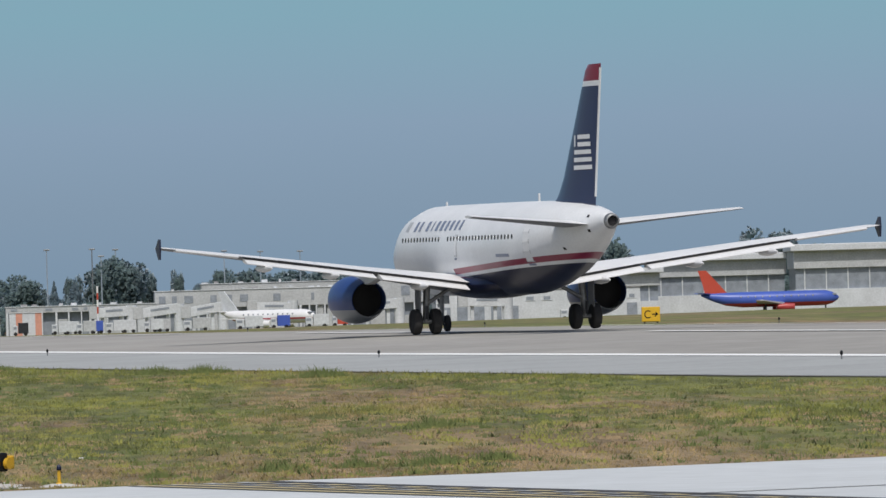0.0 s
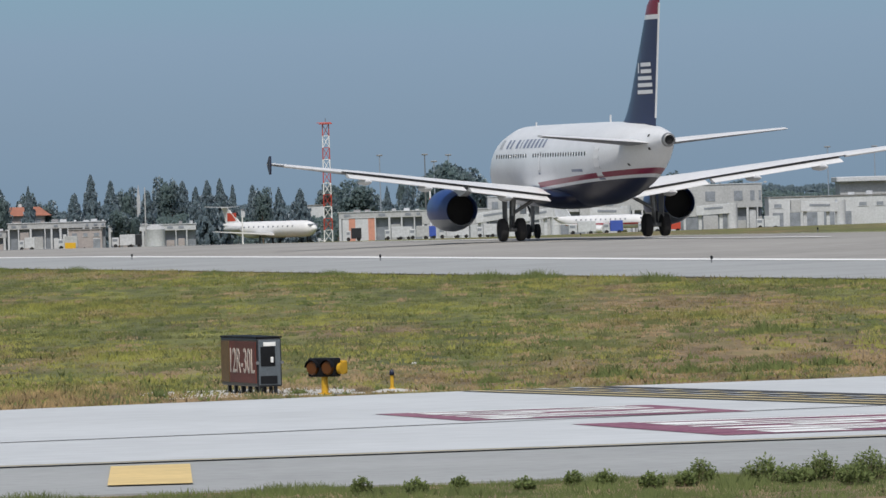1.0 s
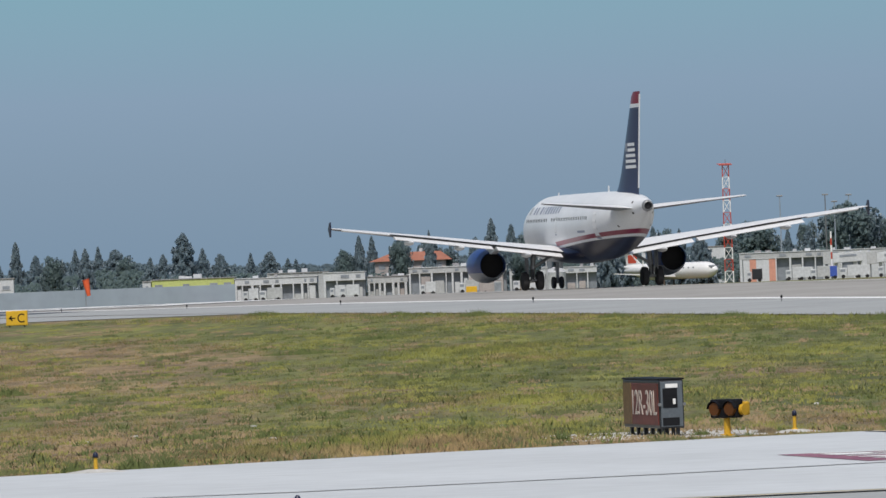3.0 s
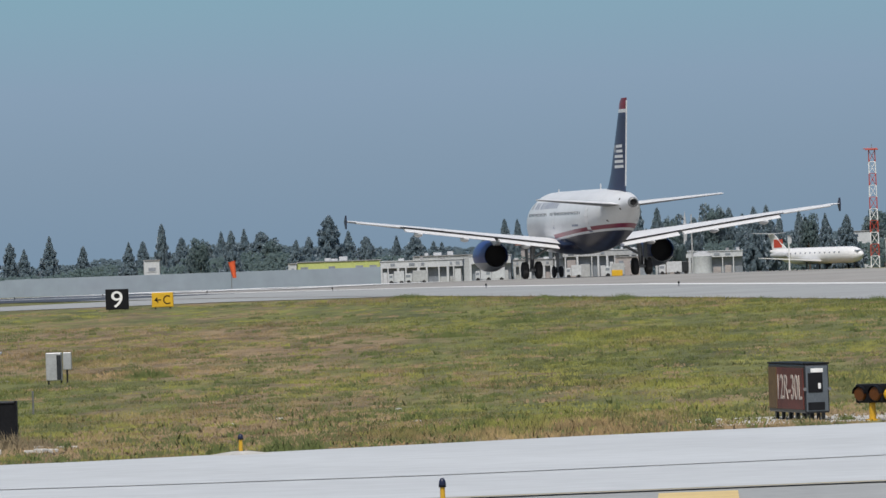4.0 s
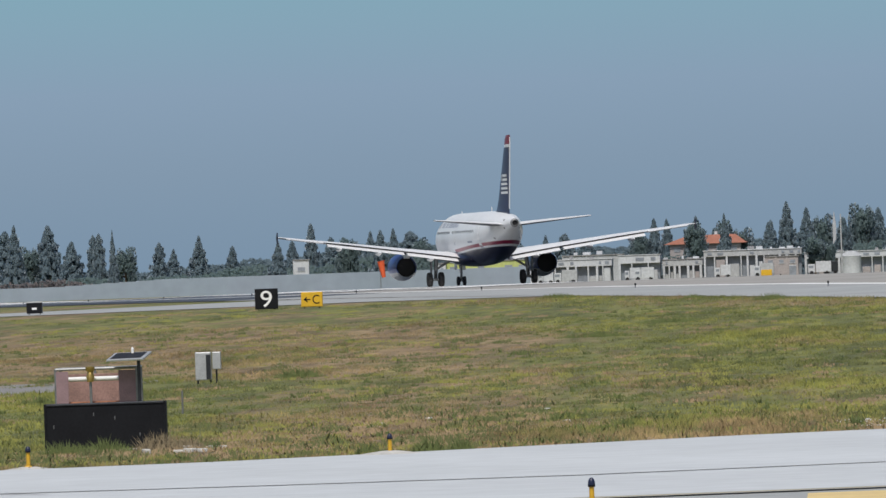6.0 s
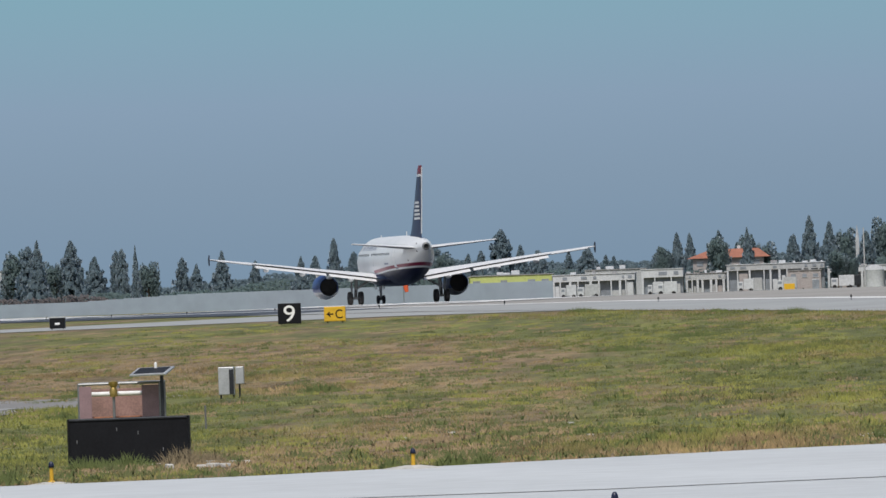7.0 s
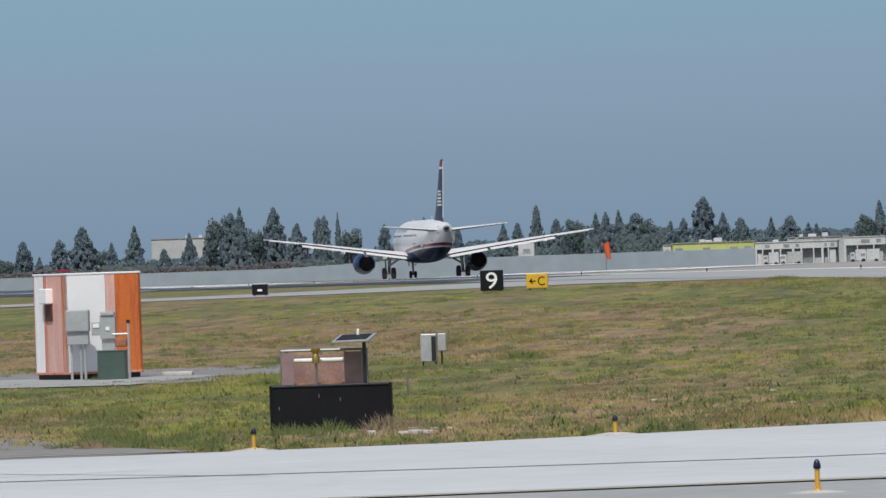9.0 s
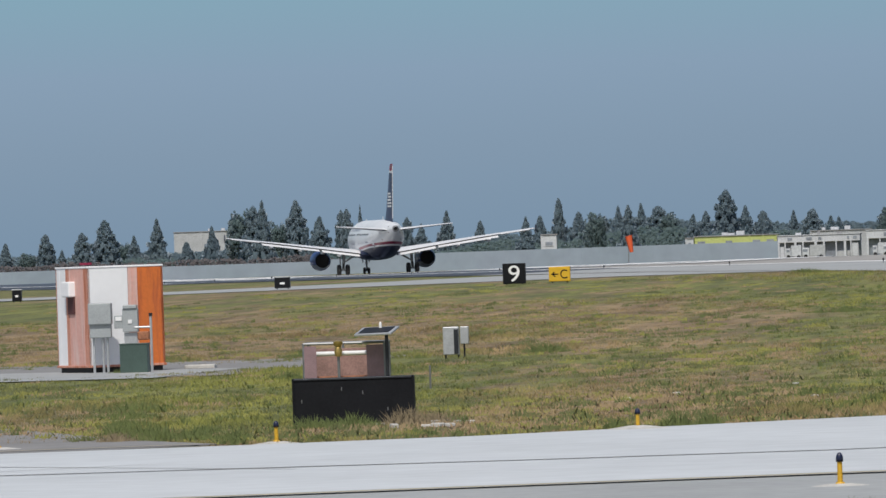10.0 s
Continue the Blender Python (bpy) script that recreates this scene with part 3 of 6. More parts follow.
    for side in (-1, 1):
        def fin_patch(y0, y1, z0, z1):
            rows = []
            for a in range(7):
                y = y0 + (y1 - y0) * a / 6
                row = []
                for z in (z0, z1):
                    le, te = fin_section(z)
                    f = min(max((le - y) / (le - te), 0.01), 1)
                    h = 0.5 * (0.2969 * math.sqrt(f) - 0.126 * f - 0.3516 * f * f + 0.2843 * f ** 3 - 0.1036 * f ** 4) * (le - te)
                    row.append(Vector((side * (h * (1.1 if side > 0 else 0.9) + 0.015), y, z)))
                rows.append(row)
            part("emblem_bar", loft(rows, False, False), "white", fin, "white emblem stripe")

        for z, y0, y1 in ((8.62, -13.3, -14.95), (8.29, -13.3, -15.0), (7.95, -12.8, -15.0), (7.61, -12.75, -15.05), (7.27, -12.7, -15.05)):
            fin_patch(y0, y1, z - 0.1, z + 0.09)
        fin_patch(-12.78, -13.0, 8.2, 8.7)
    # cabin windows, doors, the airline's name as plain bars
    win = bmesh.new()
    bmesh.ops.create_circle(win, cap_ends=True, segments=10, radius=0.5)
    bmesh.ops.scale(win, vec=(0.23, 0.36, 1), verts=win.verts)
    bmesh.ops.rotate(win, matrix=Matrix.Rotation(radians(90), 3, "Y"), verts=win.verts)
    bmesh.ops.rotate(win, matrix=Matrix.Rotation(radians(90), 3, "X"), verts=win.verts)
    r = bmesh.ops.extrude_face_region(win, geom=win.faces[:])
    bmesh.ops.translate(win, vec=(0.03, 0, 0), verts=[v for v in r["geom"] if isinstance(v, bmesh.types.BMVert)])
    first = part("cabin_window", win, "glass", fus)
    wm = first.data
    bpy.data.objects.remove(first)

    def hull_x(y, z):
        for (y1, w1, l1, t1), (y0, w0, l0, t0) in zip(hull, hull[1:]):
            if y0 <= y <= y1:
                f = (y - y0) / (y1 - y0)
                w, lo, hi = w0 + (w1 - w0) * f, l0 + (l1 - l0) * f, t0 + (t1 - t0) * f
                c = (z - (lo + hi) / 2) / ((hi - lo) / 2)
                return w * math.sqrt(max(0, 1 - c * c))
        return 1.975

    for side in (-1, 1):
        for k in range(36):
            y = 10.6 - k * 0.533
            if k in (13, 14):
                continue
            ob = new("cabin_window", wm)
            ob.parent = fus
            ob.matrix_basis = pose(side * (hull_x(y, 4.25) - 0.012) - (0.015), y, 4.25, 0, 0, 0)
        def hull_patch(y0, y1, z0, z1, off, mat, name, parent, label=""):
            """A thin sheet that follows the hull."""
            rows = [[Vector((side * (hull_x(y0 + (y1 - y0) * a / 3, z0 + (z1 - z0) * b / 4) + off), y0 + (y1 - y0) * a / 3, z0 + (z1 - z0) * b / 4)) for b in range(5)] for a in range(4)]
            return part(name, loft(rows, False, False), mat, parent, label)

        for y, z0, h, w in ((-9.9, 3.15, 1.85, 0.8), (1.2, 3.5, 1.0, 0.5)):
            door = hull_patch(y - w / 2, y + w / 2, z0, z0 + h, 0.008, "wing_grey", "door", fus, "thin grey door outline")
            hull_patch(y - w / 2 + 0.05, y + w / 2 - 0.05, z0 + 0.05, z0 + h - 0.05, 0.016, "white", "door_leaf", door, "white door leaf")
            hull_patch(y - w / 2 + 0.05, y + w / 2 - 0.05, z0 - 0.16, z0 - 0.06, 0.012, "title", "sill_mark", door)
        for k in range(10):
            y = 8.9 - k * 0.82 - (0.45 if k > 1 else 0)
            w = (0.42, 0.36, 0.44, 0.18, 0.42, 0.46, 0.4, 0.42, 0.38, 0.36)[k]
            hull_patch(y - w / 2, y + w / 2, 4.72, 5.16, 0.012, "title", "title_bar", fus, "blue-grey lettering as a plain bar")
        hull_patch(10.0, 10.6, 4.72, 5.16, 0.012, "wing_grey", "title_bar", fus, "pale emblem as a plain bar")
        hull_patch(-7.6, -5.6, 3.42, 3.56, 0.012, "title", "mark_bar", fus, "small dark registration as a plain bar")
        for y, z in ((-16.0, 5.1), (-16.1, 4.45), (-13.5, 3.7)):
            hull_patch(y - 0.1, y + 0.1, z - 0.06, z + 0.06, 0.012, "black", "vent_hole", fus)
    # aerials
    for y, h in ((9.5, 0.28), (-6.2, 0.45)):
        part("aerial", box((0.04, 0.22, h), (0, y, 5.78), 0.01), "white", fus, "small white blade aerial")
    part("beacon", revolve([(-0.2, 0.02), (-0.12, 0.08), (0.12, 0.08), (0.2, 0.02)], 12, (0, 0, 5.82)), "white", fus, "white antenna blister")
    return root


def wheel_mesh(r, w, at):
    return bm_turn(revolve([(-w / 2, r * 0.55), (-w / 2, r * 0.82), (-w * 0.4, r * 0.95), (-w * 0.2, r), (w * 0.2, r), (w * 0.4, r * 0.95), (w / 2, r * 0.82), (w / 2, r * 0.55)], 28), at)


def bm_turn(bm, at):
    """Turn a body round y into one round x, and set it at a place."""
    bmesh.ops.rotate(bm, matrix=Matrix.Rotation(radians(90), 3, "Z"), verts=bm.verts)
    bmesh.ops.translate(bm, vec=at, verts=bm.verts)
    return bm


plane = airliner()

# ---- background: 2 km off, beyond the runway ----
M.update({
    "stucco": material("white_stucco", (0.57, 0.60, 0.635), 0.8, 0, 0.1, 0.25, 2),
    "stucco_grey": material("grey_stucco", (0.46, 0.48, 0.50), 0.8, 0, 0.12, 0.25, 2),
    # brown lightened to put the distance haze into the wall colour
    "stucco_brown": material("hazed_brown_panel_wall", (0.40, 0.37, 0.37), 0.8, 0, 0.12, 0.25, 2),
    "lime": material("lime_panel", (0.50, 0.56, 0.20), 0.7, 0, 0.08, 0.25, 2),
    "roofing": material("grey_roofing", (0.3, 0.3, 0.31), 0.8, 0, 0.15, 0.3, 3),
    "tile": material("red_roof_tile", (0.36, 0.15, 0.10), 0.8, 0, 0.15, 0.5, 6),
    # openings: painted shade, paled again for the haze before them
    "opening": material("shaded_hazed_opening", (0.28, 0.315, 0.365), 0.5, 0, 0.2, 0.5, 5),
    # concrete tinted blue: the haze before the far wall is painted in
    "barrier": material("weathered_hazed_concrete", (0.29, 0.35, 0.42), 0.85, 0, 0.08, 0.03, 0.3),
    # needles lifted to pale blue-grey: distance haze is in the base colour
    "leaf": material("hazed_conifer_needles", (0.195, 0.27, 0.315), 0.9, 0, 0.08, 0.5, 3),
    "scrub_leaf": material("dry_scrub_leaves", (0.26, 0.23, 0.23), 0.9, 0, 0.15, 0.5, 3),
    # broad leaves likewise carry the haze in their colour
    "leaf_broad": material("hazed_broad_leaves", (0.18, 0.258, 0.258), 0.9, 0, 0.08, 0.5, 3),
    "bark": material("bark", (0.12, 0.09, 0.07), 0.9),
    "orange": material("aviation_orange", (0.62, 0.13, 0.03), 0.6, 0, 0.12, 1.2, 12),
    "orange_faded": material("faded_orange", (0.62, 0.30, 0.22), 0.7, 0, 0.12, 1.2, 12),
    "yellow": material("yellow_enamel", (0.62, 0.36, 0.02), 0.5, 0, 0.12, 4, 40),
    "blue_jet": material("blue_airliner_paint", (0.05, 0.10, 0.42), 0.4, 0, 0.05, 0.3, 2),
    "red_jet": material("red_airliner_paint", (0.50, 0.07, 0.04), 0.4, 0, 0.05, 0.3, 2),
})


M["white_red"] = livery("white_paint_red_line", (0.74, 0.75, 0.77), [(2.3, 2.75, (0.36, 0.05, 0.06), -99, 99)])


def streaked(name, base, worn, rough=0.65, lo=0.5, hi=0.68):
    """Paint that has washed down the wall in vertical streaks."""
    m = material(name, base, rough, 0, 0.08, 1.2, 12)
    t = m.node_tree
    b = t.nodes["Principled BSDF"]
    co, mp, n = t.nodes.new("ShaderNodeTexCoord"), t.nodes.new("ShaderNodeMapping"), t.nodes.new("ShaderNodeTexNoise")
    mp.inputs["Scale"].default_value = (7, 7, 0.55)
    n.inputs["Scale"].default_value, n.inputs["Detail"].default_value, n.inputs["Roughness"].default_value = 1.3, 6, 0.65
    r = t.nodes.new("ShaderNodeMapRange")
    r.inputs["From Min"].default_value, r.inputs["From Max"].default_value = lo, hi
    mx = t.nodes.new("ShaderNodeMix")
    mx.data_type = "RGBA"
    t.links.new(co.outputs["Object"], mp.inputs[0])
    t.links.new(mp.outputs[0], n.inputs["Vector"])
    t.links.new(n.outputs[0], r.inputs[0])
    t.links.new(r.outputs[0], mx.inputs["Factor"])
    t.links.new(b.inputs["Base Color"].links[0].from_socket, mx.inputs["A"])
    mx.inputs["B"].default_value = (*worn, 1)
    t.links.new(mx.outputs["Result"], b.inputs["Base Color"])
    return m


M["hut_orange"] = streaked("streaked_orange", (0.66, 0.17, 0.035), (0.42, 0.10, 0.035))
M["hut_pink"] = streaked("washed_out_orange", (0.72, 0.40, 0.34), (0.68, 0.54, 0.50), lo=0.46, hi=0.75)
M["hut_trim"] = streaked("rust_edged_trim", (0.62, 0.30, 0.22), (0.42, 0.13, 0.06), lo=0.48, hi=0.62)
M["blue_red"] = livery("blue_over_red_paint", (0.06, 0.11, 0.42), [(-9, 2.35, (0.36, 0.05, 0.05), -99, 99)])


def leafy(mat, share=0.6, sheen=1.0):
    """Let light through the leaves; the blue sheen imitates haze on distant ones."""
    t = mat.node_tree
    b = t.nodes["Principled BSDF"]
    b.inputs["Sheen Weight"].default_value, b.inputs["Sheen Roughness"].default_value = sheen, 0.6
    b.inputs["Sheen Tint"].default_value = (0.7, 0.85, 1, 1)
    tr, mx = t.nodes.new("ShaderNodeBsdfTranslucent"), t.nodes.new("ShaderNodeMixShader")
    mx.inputs[0].default_value = share
    t.links.new(b.inputs["Base Color"].links[0].from_socket, tr.inputs[0])
    t.links.new(b.outputs[0], mx.inputs[1])
    t.links.new(tr.outputs[0], mx.inputs[2])
    t.links.new(mx.outputs[0], t.nodes["Material Output"].inputs[0])


leafy(M["leaf"])
leafy(M["leaf_broad"])
leafy(M["scrub_leaf"])


def building(x0, x1, y, top, depth, wall, label, bays=4, doors=True, roof_units=2, parapet=0.35, category="building"):
    z0 = land((x0 + x1) / 2, y) - 0.3
    h, w, cx = top - z0, x1 - x0, (x0 + x1) / 2
    b = thing("building", pose(cx, y, z0), label, category, "airport buildings")
    part("wall", box((w, depth, h), (0, depth / 2, 0), 0.05), wall, b)
    part("roof", box((w + 0.5, depth + 0.5, 0.25), (0, depth / 2, h), 0.04), "roofing", b, "flat roof edge")
    step = w / bays
    rnd = random.Random(int(x0 * 7))
    for k in range(bays):
        x = -w / 2 + step * (k + 0.5)
        if doors and rnd.random() < 0.6:
            d = part("door", box((step * 0.62, 0.12, h * 0.5), (x, -0.05, 0.2)), "opening", b, "dark hangar door")
            part("frame", box((step * 0.68, 0.08, 0.18), (x, -0.06, h * 0.5 + 0.2)), "stucco", d)
        if rnd.random() < 0.35:
            continue
        win = part("window", box((step * rnd.uniform(0.3, 0.6), 0.1, min(1.0, h * 0.16)), (x, -0.04, h * 0.68)), "opening", b, "dark window band")
        part("sill", box((step * 0.6, 0.16, 0.1), (x, -0.06, h * 0.68 - 0.1)), "stucco", win)
        part("pilaster", box((0.3, 0.2, h - 0.05), (x - step / 2, -0.08, 0)), wall, b)
    for k in range(roof_units):
        part("roof_unit", box((rnd.uniform(0.9, 2.2), 1.5, rnd.uniform(0.5, 1.1)), (rnd.uniform(-0.4, 0.4) * w, depth * 0.4, h + 0.25), 0.05), "stucco", b, "white roof unit")
    return b


building(-121, -99.3, 2300, 2.1, 14, "lime", "low lime-green panelled airport building", 6, False, 3)
building(-123.2, -121.2, 2299, 1.8, 10, "stucco", "small white annex with a dark window", 1, False, 0)
def open_bays(x0, x1, y, top, wall, label, fascia=0.3, gap=2.6, depth=12, seed=1, category="hangar"):
    """A flat-roofed row: a pale fascia with small windows over shaded bays between white columns."""
    z0 = land((x0 + x1) / 2, y) - 0.3
    h, w = top - z0, x1 - x0
    rnd = random.Random(seed)
    b = thing("hangar_row", pose((x0 + x1) / 2, y, z0), label, category, "airport buildings")
    low = h * (1 - fascia)
    # the bays' shade is in the back wall's colour
    part("back_wall", box((w - 0.2, depth - 1.6, low), (0, depth / 2 + 0.8, 0)), "opening", b, "shaded back wall of the bays")
    band = part("fascia", box((w, depth, h * fascia), (0, depth / 2, low), 0.05), wall, b, "pale fascia band")
    part("roof", box((w + 0.4, depth + 0.4, 0.2), (0, depth / 2, h), 0.04), "stucco" if seed % 2 else "roofing", b, "flat roof edge")
    x = -w / 2
    while x < w / 2 - 0.8:
        step = gap * rnd.uniform(0.5, 1.5)
        cw = rnd.uniform(0.25, 0.7)
        part("column", box((cw, 0.5, low), (x + cw / 2, 0.25, 0), 0.03), "stucco", b, "white column")
        room = min(step - cw, w / 2 - x - cw)
        if room > 0.6 and rnd.random() < 0.6:
            part("infill_panel", box((room * rnd.uniform(0.6, 0.98), 0.2, low * rnd.uniform(0.4, 0.98)), (x + cw + room / 2, rnd.uniform(0.5, 1.2), 0), 0.02),
                 rnd.choice(("stucco", "stucco_grey", "stucco_brown", "stucco_grey")), b)
        if room > 0.9 and rnd.random() < 0.55:
            part("window", box((room * 0.55, 0.1, h * fascia * 0.42), (x + cw + room / 2, -0.04, low + h * fascia * 0.3)), "opening", band, "dark window")
        if rnd.random() < 0.45:
            part("roof_unit", box((rnd.uniform(0.5, 1.8), 1.2, rnd.uniform(0.3, 0.8)), (x + step / 2, depth * rnd.uniform(0.15, 0.5), h + 0.18), 0.04), rnd.choice(("stucco", "stucco_grey", "roofing")), b, "roof unit")
        x += step
    return b


open_bays(-99, -77.4, 2296, 1.6, "stucco", "long low white hangar row with open bays", 0.28, 2.4, seed=3)
open_bays(-75.5, -64.6, 2290, 2.3, "stucco", "white-roofed hangar with dark open bays", 0.3, 3.0, seed=5)
open_bays(-64.2, -53.6, 2296, 0.8, "stucco_grey", "low grey shed with open bays", 0.3, 2.2, seed=8)
open_bays(-53.2, -27.6, 2292, 2.7, "stucco_grey", "grey hangar row with roof units", 0.2, 2.8, seed=11)
building(-37, -28.4, 2278, 0.7, 8, "stucco_brown", "mauve-grey panelled shed beside the apron", 3, True, 0)
open_bays(-27, -4, 2304, 1.4, "stucco", "low pale service building with open bays", 0.25, 2.6, seed=17)
building(-92, -76, 2340, 2.6, 12, "stucco_grey", "grey flat-roofed office behind the hangars", 5, False, 3)
open_bays(34, 74, 2330, 3.2, "stucco_grey", "grey terminal wing on columns behind the stands", 0.2, 2.6, seed=23, category="terminal")
open_bays(74, 122, 2340, 6.3, "stucco_grey", "pale terminal hall over open gates", 0.42, 3.4, seed=29, category="terminal")
open_bays(88, 150, 2380, 8.0, "stucco_grey", "taller grey terminal block with a stepped roof", 0.5, 4.0, seed=31, category="terminal")
building(27, 33, 2560, 5.6, 6, "stucco", "small white house among the trees", 2, False, 0, category="house")
building(9, 12, 2560, 4.9, 6, "stucco", "small white house among the trees", 1, False, 0, category="house")


def storage_tank(x, y, r, top):
    z0 = land(x, y) - 0.1
    b = thing("storage_tank", pose(x, y, z0), "squat pale round storage tank by the apron", "tank")
    h = top - z0
    part("shell", revolve_z([(0, r), (h * 0.75, r), (h * 0.78, r * 1.03), (h * 0.8, r)], 28), "stucco", b, "", 40)
    part("dome", revolve_z([(h * 0.8, r * 0.99), (h * 0.92, r * 0.75), (h * 0.98, r * 0.4), (h, 0.1)], 28), "stucco_grey", b, "domed roof", 40)


def revolve_z(profile, seg=16):
    return loft([[Vector((r * math.cos(k * math.tau / seg), r * math.sin(k * math.tau / seg), z)) for k in range(seg)] for z, r in profile])


storage_tank(-14.6, 2280, 2.6, 1.6)
building(150, 205, 2350, 4.0, 20, "stucco", "pale terminal hall behind the stands", 12, True, 4)


def concourse(x0, x1, y, top, label):
    """White roof, deep dark glass band, white base."""
    z0 = land(x0, y) - 0.3
    w, h = x1 - x0, top - z0
    b = thing("concourse", pose((x0 + x1) / 2, y, z0), label, "terminal", "airport buildings")
    part("base_wall", box((w, 18, h * 0.35), (0, 9, 0), 0.05), "stucco", b, "white base wall")
    part("glass_band", box((w - 1, 17, h * 0.3), (0, 9.5, h * 0.35)), "opening", b, "dark glass band")
    part("upper_wall", box((w, 18, h * 0.25), (0, 9, h * 0.65), 0.05), "stucco_grey", b)
    part("roof", box((w + 2, 21, h * 0.1), (0, 8.5, h * 0.9), 0.2), "stucco", b, "overhanging white roof")
    for k in range(int(w / 6)):
        part("mullion", box((0.3, 0.3, h * 0.3), (-w / 2 + 3 + 6 * k, 0.8, h * 0.35)), "stucco", b)
    return b


concourse(172, 214, 2390, 9.2, "terminal concourse with a dark glass band")
concourse(214, 252, 2420, 12.5, "tall terminal concourse with a dark glass band")
concourse(252, 330, 2400, 14.5, "tall pale terminal end with a dark glass band")
building(-312.5, -294.5, 2780, 8.9, 12, "stucco_grey", "distant white office block among trees", 6, False, 2)
building(-162, -158, 2310, 4.0, 4, "stucco", "small white shed before the trees", 1, False, 0)


def red_roof_house():
    z0 = land(-53, 2480) - 0.3
    b = thing("house", pose(-57, 2480, z0), "house with a wide hipped red tile roof", "house")
    eave, ridge = 4.9 - z0, 7.4 - z0
    part("wall", box((20, 12, eave), (0, 6, 0), 0.05), "stucco_brown", b)
    w = 11.8
    ring0 = [Vector((-w, -1, eave)), Vector((w, -1, eave)), Vector((w, 13, eave)), Vector((-w, 13, eave))]
    ring1 = [Vector((-w * 0.42, 5, ridge)), Vector((w * 0.72, 5, ridge)), Vector((w * 0.72, 7, ridge)), Vector((-w * 0.42, 7, ridge))]
    roof = part("roof", loft([ring0, ring1]), "tile", b, "red tile roof")
    part("chimney", box((0.9, 0.9, 1.2), (3, 6, ridge - 0.3)), "stucco", roof)
    for k in range(5):
        win = part("window", box((1.8, 0.1, 1.2), (-8 + k * 4, -0.05, eave - 2.2)), "opening", b, "dark window")
        part("frame", box((2.0, 0.14, 0.12), (-8 + k * 4, -0.06, eave - 0.95)), "stucco", win)
    return b


red_roof_house()


def barrier_wall():
    """A long plain concrete wall at the end of the field, in bays."""
    x0, x1, n, y = -420, -84, 84, 1950
    w = (x1 - x0) / n
    wall = tagged(new("wall_north"), "long weathered grey concrete perimeter wall, tinted blue for haze", "wall", kind="structure")
    for k in range(n):
        x = x0 + (k + 0.5) * w
        z0 = land(x, y) - 0.3
        top = 0.45 + 0.35 * (x + 420) / 330 - 0.95 * min(max((-165 - x) / 25, 0), 1)
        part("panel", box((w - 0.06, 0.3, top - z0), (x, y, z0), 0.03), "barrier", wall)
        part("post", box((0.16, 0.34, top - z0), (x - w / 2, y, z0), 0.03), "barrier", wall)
    return wall


barrier_wall()


def lattice_tower(x, y, top, half):
    z0 = land(x, y)
    h = top - z0
    b = thing("lattice_tower", pose(x, y, z0), "red and white lattice radio tower", "tower")
    n = 10
    for k in range(n):
        za, zb = h * k / n, h * (k + 1) / n
        col = "red_jet" if k % 2 else "line_white"
        f0, f1 = half * (1.15 - 0.3 * k / n), half * (1.15 - 0.3 * (k + 1) / n)
        bm = None
        for sx, sy in ((-1, -1), (1, -1), (1, 1), (-1, 1)):
            bm = tube((sx * f0, sy * f0, za), (sx * f1, sy * f1, zb), 0.13, None, 6, bm)
            bm = tube((sx * f0, sy * f0, za), (-sy * f1, sx * f1, zb), 0.08, None, 5, bm)
            bm = tube((sx * f1, sy * f1, zb), (-sy * f1, sx * f1, zb), 0.08, None, 5, bm)
        part("section", bm, col, b, "red lattice section" if k % 2 else "white lattice section")
    part("platform", box((half * 3.6, half * 3.6, 0.25), (0, 0, h), 0.03), "red_jet", b, "railed platform")
    part("antenna", tube((0, 0, h), (0, 0, h + 1.6), 0.08), "steel", b)
    part("crossarm", tube((-half * 2.4, 0, h + 0.4), (half * 1.6, 0, h + 0.4), 0.1), "red_jet", b)
    return b


lattice_tower(30.6, 2290, 26.5, 0.95)


def striped_shelter(x0, x1, y, top):
    z0 = land(x0, y) - 0.2
    h, w = top - z0, x1 - x0
    b = thing("shelter", pose((x0 + x1) / 2, y, z0), "orange and white striped equipment shelter on the field", "hut", "striped shelters")
    for k in range(5):
        part("panel", box((w / 5, 4, h), (-w / 2 + w / 5 * (k + 0.5), 2, 0), 0.02), "orange_faded" if k in (1, 4) else "stucco", b, "faded orange panel" if k in (1, 4) else "white panel")
    part("roof", box((w + 0.3, 4.3, 0.2), (0, 2, h)), "stucco", b)


striped_shelter(33.7, 42, 2250, 1.7)


def mast(x, y, top, mat="steel", lamp=True, striped=False):
    z0 = land(x, y) - 0.2
    h = top - z0
    b = thing("light_mast" if lamp else "pole", pose(x, y, z0), "tall apron floodlight mast" if lamp else ("red and white banded pole" if striped else "slender pale pole beside the buildings"), "mast", "masts")
    if striped:
        for k in range(7):
            part("band", tube((0, 0, h * k / 7), (0, 0, h * (k + 1) / 7), 0.22, None, 8), "red_jet" if k % 2 else "line_white", b, "red band" if k % 2 else "white band")
    else:
        part("shaft", tube((0, 0, 0), (0, 0, h), 0.22, 0.14, 8), mat, b)
    if lamp:
        part("lamp_head", box((1.7, 0.5, 0.4), (0, 0, h), 0.06), "steel", b, "row of floodlights")
    return b


mast(59.5, 2420, 18.5)
# shafts take the wall's blue-grey, which puts haze into their colour
for x, top in ((47, 18.6), (62.0, 16.5), (66, 18.2), (96, 17), (106, 16.6), (117, 16.4), (171, 17.5), (184, 17.3), (196, 17.0)):
    mast(x, 2420, top, "barrier")
mast(-16.8, 2250, 11.2, "stucco_grey", False)
mast(56.2, 2240, 8.1, "line_white", False, True)
